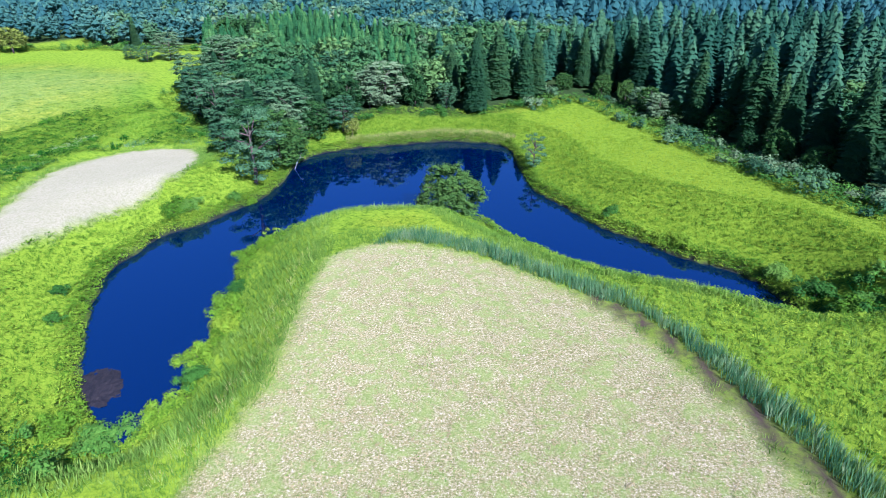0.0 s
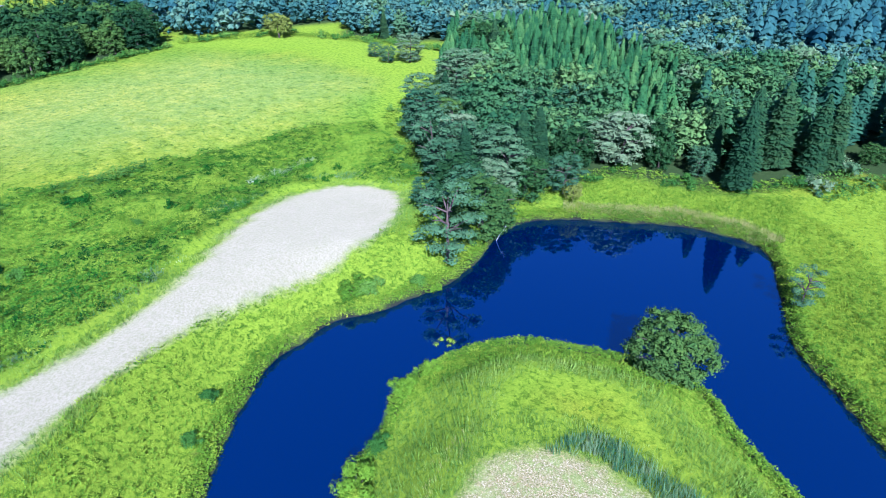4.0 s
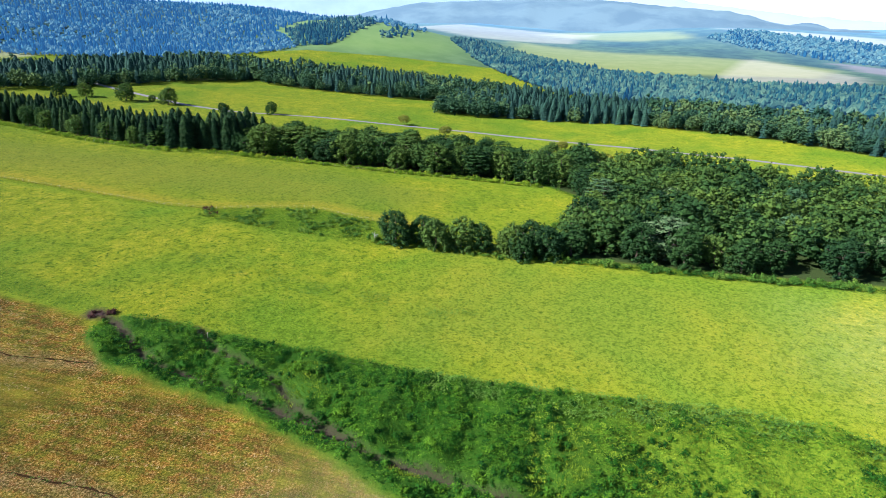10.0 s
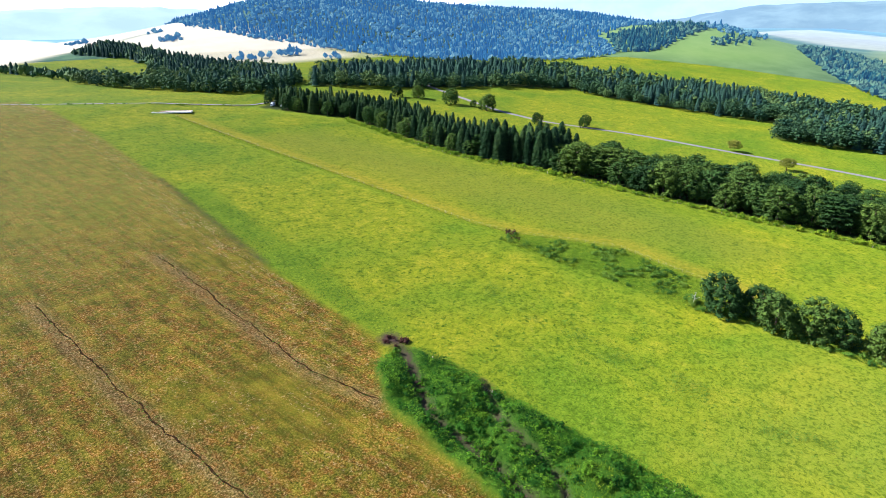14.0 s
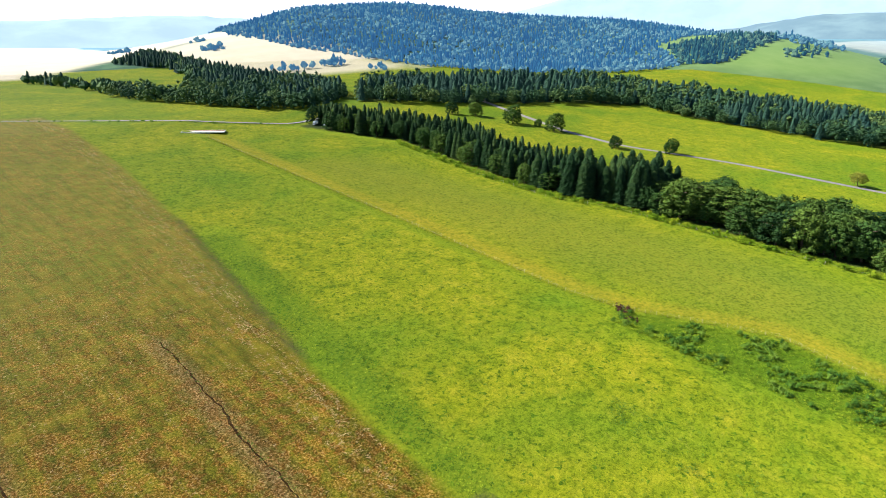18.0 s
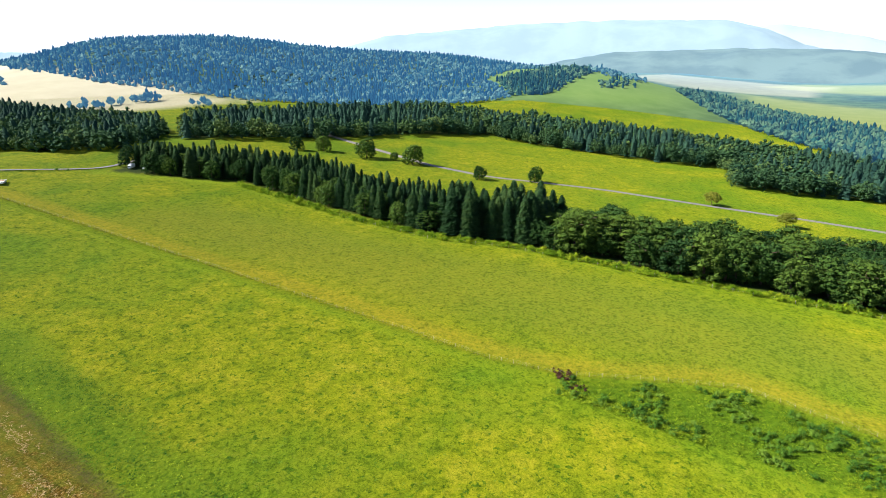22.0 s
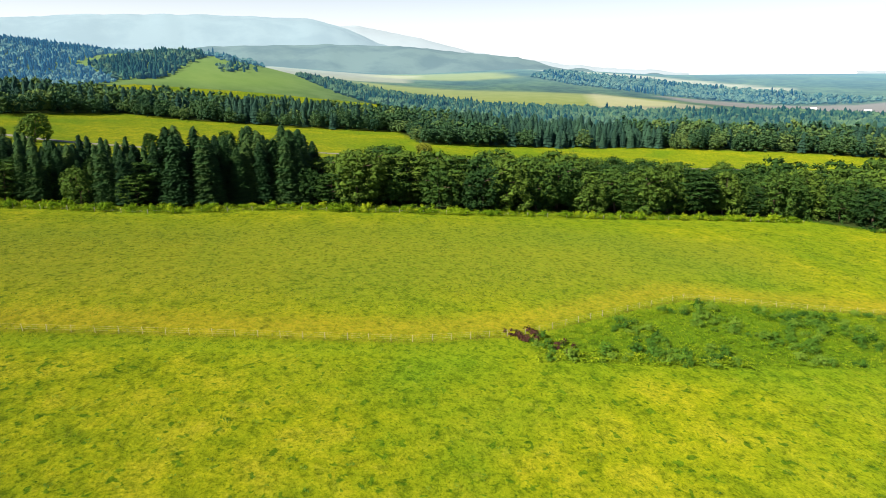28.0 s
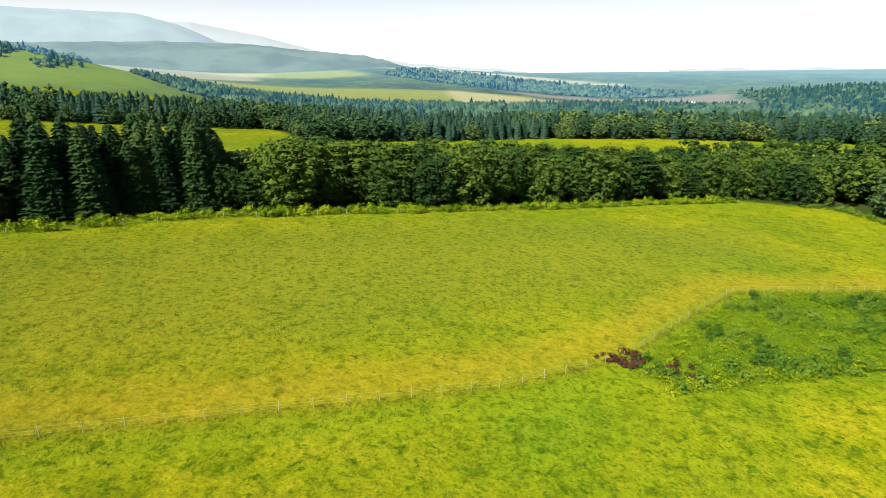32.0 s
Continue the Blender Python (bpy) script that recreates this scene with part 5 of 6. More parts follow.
mass("pale_seed_grass", "whitish seeding grass in a wet hollow", x, y, GRASSY, PALE_SEED, rng, 1.2, 1.9, "grass", 0.05)
x, y, _ = scatter([(-104, 104), (-97, 122), (-101, 126), (-110, 110)], 0.9, rng)
mass("yellow_weeds", "patch of yellow-green weeds in a wet hollow", x, y, LEAFY, BUSH, rng, 1.0, 1.8, "weeds", -0.8)
x, y, _ = scatter(YELLOW_WEEDS, 0.9, rng)
mass("yellow_weeds", "patch of yellow-green weeds in a wet hollow", x, y, LEAFY, BUSH, rng, 1.0, 1.8, "weeds", -0.8)

x, y, _ = scatter([(-141, 18), (-143, 47), (-146, 75), (-146, 92), (-141, 120), (-134, 145), (-128, 145), (-134, 118), (-138, 92), (-137, 72), (-134, 45), (-134, 20)], 1.5, rng)
mass("marsh_edge_shrubs", "dark leafy growth where a wet hollow meets pasture", x, y, LEAFY, SHRUB, rng, 1.3, 2.6, "weeds", -0.6)

# banks of the pond
ring = [(-100, 28), (100, 28), (100, 215), (-100, 215)]
x, y, _ = scatter(ring, 1.05, rng)
d = signed(SHORE, x, y)
open_bank = (d > 0.2) & (d < 17.5) & (fall(PEN_FIELD, x, y, 0.5) < 0.3) & (fall(SANDY, x, y, 0.5) < 0.3) & (fall(WOOD_NORTH, x, y, 1) < 0.5)
x, y, d = x[open_bank], y[open_bank], d[open_bank]
pen = (x > -42) & (x < 60) & (y < 127) & (signed(np.array(PEN_FIELD, float), x, y) < 20) & ~((x > 40) & (y > 84))
lip = d < 2.3
mass("shore_weeds", "dense leafy weeds hanging over the water's edge", x[lip], y[lip], LEAFY, BUSH, rng, 1.0, 2.0, "weeds", 0.05)
x2, y2, _ = scatter(ring, 0.72, rng)
d2 = signed(SHORE, x2, y2)
k = (d2 > -0.25) & (d2 < 1.9)
mass("shore_overhang", "leafy green growth overhanging the water", x2[k], y2[k], LEAFY, BUSH, rng, 0.7, 1.6, "weeds", -0.05)
leafy = ~lip & ~pen & (rng.random(len(x)) < 0.6)
mass("bank_weeds", "bright green weeds on the pond's banks", x[leafy], y[leafy], LEAFY, BUSH, rng, 0.7, 1.3, "weeds", 0.1)
mass("bank_grass", "long bright grass on the pond's banks", x[~lip & ~pen & ~leafy], y[~lip & ~pen & ~leafy], GRASSY, BUSH, rng, 0.8, 1.5, "grass", 0.05)
grassy = ~lip & pen
mass("meadow_tip_grass", "tall green grass round the mown meadow", x[grassy], y[grassy], GRASSY, REED_GREEN, rng, 1.0, 1.8, "grass", 0.05)

x, y, _ = scatter([(33, 60), (40, 45), (43, 25), (75, 25), (82, 50), (76, 68), (66, 80), (58, 84), (50, 84), (42, 86), (33, 90), (24, 95), (14, 104), (10, 96), (20, 84)], 1.05, rng)
k = (rng.random(len(x)) < 0.7) & (signed(SHORE, x, y) > 0.5)
mass("gully_meadow_grass", "tall bright green grass between reeds and pond", x[k], y[k], GRASSY, REED_GREEN, rng, 1.0, 1.7, "grass", 0.05)
k = ~k & (signed(SHORE, x, y) > 0.5)
mass("gully_meadow_weeds", "leafy weeds between reeds and pond", x[k], y[k], LEAFY, BUSH, rng, 0.8, 1.5, "weeds", 0.05)

# tall reeds along the mown meadow's east side and at its tip
x, y, _ = scatter([(-12, 92), (-6, 98), (6, 93), (16, 84), (26, 75), (33, 62), (38, 48), (41, 30), (38.6, 26), (36.2, 40), (33.8, 50), (31.2, 59), (27.4, 69.5), (17.5, 78), (9.4, 85.8), (2.4, 90.4), (-5, 94)], 0.85, rng)
mass("meadow_reeds", "tall grey-green reeds edging the mown meadow", x, y, REEDY, REED, rng, 0.8, 1.4, "reeds", 0.05)
x, y, d = scatter(PEN_FIELD, 1.0, rng, 0.4)
k = (y > 22) & (rng.random(len(x)) < 0.65)
mass("meadow_straw", "pale cut straw lying on the mown meadow", x[k], y[k], WISP, STRAW, rng, 0.35, 0.8, "straw", 0.0)
n1 = np.array([noise.noise((px * 0.16, py * 0.16, 7.0)) for px, py in zip(x, y)])
k = (y > 22) & (n1 > 0.02) & (rng.random(len(x)) < 0.7)
mass("meadow_regrowth", "short green regrowth on the mown meadow", x[k], y[k], TUFT, REED_GREEN, rng, 0.4, 0.9, "grass", 0.02)
x, y, _ = scatter([(-24, 91), (-19, 96), (-22, 80), (-21, 60), (-25, 40), (-28, 40), (-24, 62), (-25, 80)], 1.6, rng)
mass("meadow_edge_stalks", "pale seeding grass along the mown meadow", x, y, GRASSY, STALK, rng, 0.8, 1.4, "grass", 0.05)
x, y, _ = scatter([(-28, 174.5), (-14, 178.4), (-1, 182.2), (11, 181.2), (20, 175.8), (22, 180), (13, 185), (-1, 186), (-15, 182), (-29, 178)], 0.75, rng)
mass("shore_reeds", "straw-yellow reeds standing along the north shore", x, y, REEDY, STALK, rng, 0.7, 1.05, "reeds", 0.05)
x, y, _ = scatter([(-30, 178), (-15, 182), (-1, 186), (13, 185), (22, 180), (26, 200), (10, 194), (-18, 191), (-33, 181)], 1.0, rng)
mass("shore_meadow_grass", "tall yellow-green grass behind the north shore", x, y, GRASSY, BUSH, rng, 1.0, 1.7, "grass", 0.05)

# long grass round the mown strips
for field, wide in ((SANDY, 5.5), (PEN_FIELD, 7.0)):
    x, y, _ = scatter([(-105, 28), (60, 28), (60, 175), (-105, 175)], 0.95, rng)
    d, w = signed(np.array(field, float), x, y), signed(SHORE, x, y)
    k = (d > 0.2) & (d < wide) & (w > 15) & (along(REED_SHADE, x, y, 2.8, 0.4) < 0.5) & (rng.random(len(x)) < 0.9)
    mass("strip_side_grass", "long green grass beside a mown strip", x[k], y[k], GRASSY, REED_GREEN, rng, 1.0, 1.8, "grass", 0.05)

# meadow east of the pond
x, y, _ = scatter(EAST_MEAD, 1.1, rng)
mass("east_meadow_tufts", "yellow-green tufts in an uncut meadow", x, y, GRASSY, MEADOW, rng, 0.7, 1.3, "grass", 0.05)

# tussocks in the pastures
x, y, _ = scatter([(-143, -60), (-142, 20), (-148, 90), (-135, 150), (-118, 188), (-108, 236), (-200, 246), (-228, 205), (-232, 60), (-222, -20), (-221, -90), (-228, -120), (-232, -330), (-160, -330), (-152, -200), (-146, -120)], 4.2, rng)
n1 = np.array([noise.noise((px * 0.03, py * 0.03, 5.0)) for px, py in zip(x, y)])
k = n1 > -0.15
mass("pasture_tussocks", "dark green tussocks dotting the grazed pasture", x[k], y[k], LEAFY, SHRUB, rng, 0.25, 0.75, "grass", 0.05)
x, y, _ = scatter([(-190, -78), (-180, -72), (-175, -40), (-172, -8), (-171, 34), (-178, 36), (-182, 10), (-184, -12), (-186, -40)], 0.9, rng)
k = np.array([noise.noise((px * 0.16, py * 0.09, 3.0)) + 0.5 * noise.noise((px * 0.5, py * 0.5, 5.0)) for px, py in zip(x, y)])
mass("rough_tussocks", "rough dark tussocks in a worn strip", x[k > 0.12], y[k > 0.12], LEAFY, SHRUB, rng, 0.3, 0.75, "grass", 0.05)
mass("rough_dry_tussocks", "dry brown tussocks in a worn strip", x[k < -0.38], y[k < -0.38], TUSSOCK, DRY, rng, 0.5, 1.0, "grass", 0.05)
x, y, _ = scatter([(-238, -330), (-236, -170), (-240, -110), (-256, -62), (-260, -10), (-310, 40), (-330, -40), (-318, -150), (-310, -220), (-320, -300)], 1.7, rng)
n1 = np.array([noise.noise((px * 0.05, py * 0.02, 9.0)) + 0.5 * noise.noise((px * 0.3, py * 0.12, 3.0)) for px, py in zip(x, y)])
k = n1 > 0.0
mass("cattle_pasture_tussocks", "low dark green tussocks in the cattle pasture", x[k], y[k], TUFT, OAK, rng, 0.9, 2.0, "grass", 0.05)
k = (n1 < -0.05) & (rng.random(len(x)) < 0.5)
mass("cattle_pasture_grass", "low green grass in the cattle pasture", x[k], y[k], TUFT, WEED, rng, 0.8, 1.7, "grass", 0.05)
# green strip between mown field and pasture
x, y, _ = scatter([(-140, -80), (-142, -107), (-145, -135), (-153, -183), (-160, -230), (-170, -230), (-167, -183), (-158, -130), (-152, -100), (-148, -78)], 1.3, rng)
k = np.array([noise.noise((px * 0.1, py * 0.1, 4.0)) for px, py in zip(x, y)]) > 0.0
mass("field_margin_grass", "fresh green grass along the mown field's edge", x[~k], y[~k], LEAFY, BUSH, rng, 0.3, 0.8, "grass", 0.05)
mass("field_margin_weeds", "dark green weeds along the mown field's edge", x[k], y[k], LEAFY, WEED, rng, 0.4, 1.0, "weeds", 0.05)

for drain in ([(-145, -140), (-152.5, -185), (-163, -250)],):
    band = [(px - 1.3, py) for px, py in drain] + [(px + 1.3, py) for px, py in drain[::-1]]
    x, y, _ = scatter(band, 0.8, rng)
    k = rng.random(len(x)) < 0.55
    mass("drain_weeds", "dark withered weeds along a field drain", x[k], y[k], TUSSOCK, DRY, rng, 0.7, 1.5, "weeds", 0.05)
    mass("drain_grass", "green grass along a field drain", x[~k], y[~k], TUSSOCK, WEED, rng, 0.6, 1.3, "grass", 0.05)

# growth at the feet of hedges and woods
def foot(line, wide, gap, name, label, mats=(SHRUB, WEED), lo=0.8, hi=1.6, bushy=0.3):
    pts = np.array(line, float)
    seg = np.diff(pts, axis=0)
    nrm = np.stack([-seg[:, 1], seg[:, 0]], 1) / np.linalg.norm(seg, axis=1)[:, None]
    nrm = np.vstack([nrm, nrm[-1:]])
    band = [tuple(p) for p in pts + nrm * wide / 2] + [tuple(p) for p in (pts - nrm * wide / 2)[::-1]]
    x, y, _ = scatter(band, gap, rng)
    k = rng.random(len(x)) < bushy
    mass(name, label, x[k], y[k], SHRUBS, mats[0], rng, lo, hi, "shrubs", 0.2)
    x, y, _ = scatter(band, gap * 0.6, rng)
    mass(name.replace("shrubs", "weeds"), label, x, y, LEAFY, mats[1], rng, lo * 1.0, hi * 1.0, "weeds", 0.1)


foot([(px + 6, py) for px, py in HEDGE_FRONT[1:]], 6, 2.2, "hedge_foot_shrubs", "leafy undergrowth at a hedge's foot", (BUSH, BUSH), 0.9, 1.8, 0.45)
foot([(-346, 36), (-318, 62), (-272, 46), (-238, 30)], 5, 2.4, "wood_foot_shrubs", "leafy undergrowth at a wood's foot")
foot([(-233, 44), (-233, 110), (-234, 160), (-229, 205), (-224, 248)], 5, 2.4, "wood_foot_shrubs", "leafy undergrowth at a wood's foot", lo=1.0, hi=2.1, bushy=0.6)
foot([(92, 72), (85, 104), (77, 122), (74, 140), (67, 176), (53, 212), (42, 219), (27, 205)], 13, 2.8, "wood_foot_shrubs", "pale leafy shrubs along the wood's foot", (PALE, SHRUB), 0.6, 3.0)
foot([(-48, 148), (-62, 172), (-80, 192), (-92, 210), (-90, 240), (-90, 258), (-104, 292), (-138, 292), (-165, 294), (-196, 290), (-226, 256)], 9, 2.6, "wood_foot_shrubs", "leafy shrubs along the wood's foot", (SHRUB, BUSH), 0.9, 2.2)
foot([(-42, 172), (-32, 183), (-18, 194), (10, 197), (27, 209)], 6, 2.2, "wood_foot_shrubs", "leafy shrubs between reeds and wood", (SHRUB, BUSH), 0.8, 1.9)
foot([(-224, -22), (-228, 0), (-228, 20), (-228, 40)], 5, 2.0, "oak_foot_shrubs", "leafy undergrowth under the oaks", lo=0.6, hi=1.3)
x, y, _ = scatter(WEEDS_TIP, 0.95, rng)
k = rng.random(len(x)) < 0.5
mass("corner_weeds", "bright weeds in a fenced pasture corner", x[k], y[k], LEAFY, BUSH, rng, 0.6, 1.1, "weeds", 0.1)
mass("corner_grass", "yellow-green grass in a fenced pasture corner", x[~k], y[~k], GRASSY, BUSH, rng, 0.7, 1.3, "grass", 0.1)
x, y, _ = scatter(WEEDS_TIP, 2.6, rng)
k = np.array([noise.noise((px * 0.11, py * 0.11, 8.0)) for px, py in zip(x, y)]) > 0.05
x, y = x[k], y[k]
mass("corner_bushes", "low yellow-green bushes in a fenced pasture corner", x, y, SHRUBS, SHRUB, rng, 0.6, 1.3, "shrubs", 0.2)
foot([(-224, -97), (-222.5, -80), (-222, -62)], 4, 1.7, "corner_shrubs", "low yellow-green bushes in a fenced pasture corner", (SHRUB, BUSH), 0.7, 1.5)
foot([(-244, -60), (-242, -44), (-235, -36), (-228, -30)], 5, 2.6, "corner_shrubs", "low green bushes in a fenced pasture corner", (SHRUB, WEED), 0.7, 1.4)
foot([(58, 84), (66, 78), (74, 66), (80, 50), (84, 30)], 20, 3.0, "gully_shrubs", "dark bushes in a damp gully", (SHRUB, WEED), 0.9, 2.0)
foot([(-42, 52), (-48, 30), (-52, 0), (-50, -40), (-44, -80), (-36, -130)], 14, 3.0, "ditch_shrubs", "bushes and tall weeds along a ditch", (SHRUB, WEED), 0.7, 1.6)
foot([(-150, -500), (-217, -440), (-255, -406), (-298, -376)], 3, 2.5, "track_hedge", "low clipped hedge along a farm track", (SHRUB, SHRUB), 0.6, 1.0)


def bush_mesh(seed, mat):
    r = np.random.default_rng(seed)
    clumps = [(r.normal() * 0.9, r.normal() * 0.9, r.uniform(0.4, 2.0), r.uniform(0.6, 1.0), r.uniform(0.5, 0.8)) for k in range(16)]
    return mesh_of("crown", *crown_mesh("x", clumps, None, 120, 0.24, r, 0.5, 0.55), [mat])


BUSHES = [bush_mesh(500 + s, m) for s, m in enumerate((BUSH, SHRUB, SHRUB, BUSH))]
STEMS = mesh_of("stems", *join(*[tube([(0, 0, -0.3), (0.35 * math.cos(a), 0.35 * math.sin(a), 0.9), (0.8 * math.cos(a), 0.8 * math.sin(a), 1.7)], [0.06, 0.045, 0.015], 5) for a in (0.3, 1.7, 2.9, 4.1, 5.4)]), [BARK])
for k, (px, py, s, m) in enumerate(((-36.5, 103, 1.0, 0), (-35, 108.5, 0.8, 3), (-34.5, 82.5, 1.5, 3), (-33.5, 79, 1.2, 0), (-35, 90, 0.8, 1), (-35, 72, 1.3, 0), (-34, 67, 1.0, 1), (-37, 61, 1.2, 0), (-40, 54, 1.4, 1), (-46, 56, 1.2, 3), (-36.5, 118, 0.9, 3), (-33, 121.5, 0.6, 1), (-58, 121.5, 1.5, 0), (-55, 123.5, 1.2, 1), (-47.5, 131.5, 0.9, 2), (-44.5, 132.5, 0.6, 3), (35.8, 122, 1.0, 2), (47, 107.5, 1.0, 0), (59.5, 95, 1.2, 2), (62, 88, 1.4, 1), (63, 80, 1.5, 2), (58, 74, 1.3, 0), (-235, -39, 0.7, 2), (-227, -22, 1.0, 2), (-20.5, 125.3, 0.5, 0), (-64, 88, 0.8, 2), (-60.5, 80, 0.7, 1), (-108, 118, 0.9, 2), (-114, 96, 1.0, 2), (-123, 128, 1.0, 2))):
    e = new("bush")
    e.matrix_basis = pose(px, py, float(land(np.array([px]), np.array([py]))[0]) - 0.1, 0, 0, k * 77) @ Matrix.Diagonal((s, s, s * 0.9, 1))
    for key, me in (("crown", BUSHES[m]), ("stems", STEMS)):
        new(key, me).parent = e
    tagged(e, ("rounded bright green bush", "rounded leafy green bush", "dark green leafy bush", "bright yellow-green leafy bush")[m] + (" on the pond's bank" if px > -100 else " in rough grass"), "bush", "bushes")


# ---- fences ----
def post_mesh(r, h):
    v, f = tube([(0, 0, -0.4), (0, 0, h - 0.04), (0, 0, h)], [r, r, r * 0.6], 7)
    return mesh_of("post", v, f, [POST])


def fence(line, gap, label, h=1.2, wires=3, r=0.036, seed=0):
    rr = random.Random(seed)
    e = new("fence")
    me, feet = post_mesh(r, h), []
    for (x0, y0), (x1, y1) in zip(line[:-1], line[1:]):
        n = max(1, round(math.hypot(x1 - x0, y1 - y0) / gap))
        feet += [(x0 + (x1 - x0) * k / n, y0 + (y1 - y0) * k / n) for k in range(n)]
    feet.append(line[-1])
    zs = land(np.array([p[0] for p in feet]), np.array([p[1] for p in feet]))
    for (px, py), z in zip(feet, zs):
        o = new("post", me)
        o.parent = e
        o.matrix_basis = pose(px, py, z, rr.uniform(-4, 4), rr.uniform(-4, 4), rr.uniform(0, 360))
    for w in range(wires):
        up = h * (0.35 + 0.28 * w)
        v, f = tube([(px, py, z + up) for (px, py), z in zip(feet, zs)], [0.007] * len(feet), 3)
        new("wire", mesh_of("wire", v, f, [WIRE])).parent = e
    return tagged(e, label, "fence")


fence(FENCE, 3.4, "wire fence on weathered wooden posts along the cattle pasture", seed=1)
fence([(px + 8, py) for px, py in HEDGE_FRONT[2:]], 7.0, "wire fence on pale posts before a hedge", 1.3, 2, 0.08, 2)
fence([(-141, -60), (-140, -30), (-139, 15)], 9.0, "old wire fence on a few dark posts beside weeds", 1.3, 2, 0.09, 3)


def verge(line, wide, gap, name, label, mat, lo, hi):
    pts = [(px + random.Random(int(px * 9 + py)).uniform(-0.2, 0.2), py) for px, py in line]
    band = [(px - wide / 2, py) for px, py in pts] + [(px + wide / 2, py) for px, py in pts[::-1]]
    x, y, _ = scatter(band, gap, rng)
    mass(name, label, x, y, TUSSOCK, mat, rng, lo, hi, "grass", 0.05)


verge(FENCE, 0.6, 0.36, "fence_grass", "dry uncut grass under a wire fence", DRY, 0.7, 1.1)
verge([(px + 2.4, py) for px, py in FENCE], 3.8, 0.7, "fence_side_grass", "fresh green grass beside a wire fence", WEED, 0.6, 1.3)

# ---- roads and small things ----
def strip(name, label, line, wide, mat, lift=0.06):
    p = []
    for (x0, y0), (x1, y1) in zip(line[:-1], line[1:]):
        n = max(2, int(math.hypot(x1 - x0, y1 - y0) / 4))
        p += [(x0 + (x1 - x0) * k / n, y0 + (y1 - y0) * k / n) for k in range(n)]
    p = np.array(p + [line[-1]], float)
    for k in range(6):
        p[1:-1] = (p[:-2] + 2 * p[1:-1] + p[2:]) / 4
    t = np.gradient(p, axis=0)
    nrm = np.stack([-t[:, 1], t[:, 0]], 1) / np.linalg.norm(t, axis=1)[:, None]
    edge = [p + nrm * wide * u for u in (-0.5, -0.2, 0.2, 0.5)]
    top = np.max([land(q[:, 0], q[:, 1]) for q in edge], 0)
    v = np.concatenate([np.column_stack([q, top + lift + (0.05 if abs(k - 1.5) < 1 else 0)]) for k, q in enumerate(edge)])
    n = len(p)
    i, j = np.meshgrid(np.arange(n - 1), np.arange(3))
    q = (j * n + i).ravel()
    tagged(new(name, mesh_of(name, v, np.stack([q, q + 1, q + n + 1, q + n], 1)[:, ::-1], [mat], None, True)), label, "road", kind="structure")


def ditch(line, wide, seed, name="drain", label="narrow dark muddy drain winding through a mown field", mat=None, sway_by=1.0):
    """A winding strip with ragged edges: a drain or a worn track."""
    p = []
    for (x0, y0), (x1, y1) in zip(line[:-1], line[1:]):
        n = max(2, int(math.hypot(x1 - x0, y1 - y0) / 0.7))
        p += [(x0 + (x1 - x0) * k / n, y0 + (y1 - y0) * k / n) for k in range(n)]
    p = np.array(p, float)
    for k in range(80):
        p[1:-1] = (p[:-2] + 2 * p[1:-1] + p[2:]) / 4
    sway = sway_by * np.array([1.1 * noise.noise((q[0] * 0.09, q[1] * 0.09, seed)) + 0.4 * noise.noise((q[0] * 0.4, q[1] * 0.4, seed)) for q in p])
    t = np.gradient(p, axis=0)
    nrm = np.stack([-t[:, 1], t[:, 0]], 1) / np.linalg.norm(t, axis=1)[:, None]
    p = p + nrm * sway[:, None]
    half = wide * np.array([max(0.12, 0.5 + 0.75 * noise.noise((q[0] * 0.3, q[1] * 0.3, seed + 5)) + 0.4 * noise.noise((q[0] * 1.1, q[1] * 1.1, seed))) for q in p])
    rows = []
    for u, up in ((-1, 0.06), (-0.4, 0.045), (0.4, 0.045), (1, 0.06)):
        q = p + nrm * (half * u)[:, None]
        rows.append(np.column_stack([q, land(q[:, 0], q[:, 1]) + up]))
    n = len(p)
    i, j = np.meshgrid(np.arange(n - 1), np.arange(3))
    f = (j * n + i).ravel()
    tagged(new(name, mesh_of(name, np.concatenate(rows), np.stack([f, f + 1, f + n + 1, f + n], 1)[:, ::-1], [mat or MUD], None, True)), label, name, kind="structure")
    return p


MUD = plain("drain_mud", (0.012, 0.008, 0.004), (0.05, 0.028, 0.012), 1.2, 0.8)
MUD.node_tree.nodes["Principled BSDF"].inputs["Specular IOR Level"].default_value = 0.0
LANE = ((-179, -498), (-168.6, -331), (-158, -246), (-147, -183), (-139.5, -135), (-137, -107), (-135, -88))
band = [(px - 2.5, py) for px, py in LANE] + [(px + 7.5, py) for px, py in LANE[::-1]]
x, y, _ = scatter(band, 0.8, rng)
k = (np.array([noise.noise(((px - 0.17 * py) * 1.3, py * 0.07, 1.0)) + 0.5 * noise.noise((px * 0.5, py * 0.5, 2.0)) for px, py in zip(x, y)]) > 0.24)
mass("straw_rows", "pale dry straw lying in rows on a mown field", x[k], y[k], WISP, STRAW, rng, 0.5, 1.1, "straw", 0.0)
x, y, _ = scatter([(-136, -78), (-139, -112), (-142, -137), (-150, -185), (-156, -225), (-60, -200), (-52, -90), (-63, -45), (-68, 0), (-100, 5), (-112, -40)], 1.5, rng)
n1 = np.array([noise.noise((px * 0.45, py * 0.05, 6.0)) + 0.7 * noise.noise((px * 0.12, py * 0.12, 2.0)) for px, py in zip(x, y)])
k = n1 > 0.22
mass("field_straw", "flecks of pale straw on a mown brown field", x[k], y[k], WISP, STRAW, rng, 0.4, 0.9, "straw", 0.0)
k = n1 < -0.12
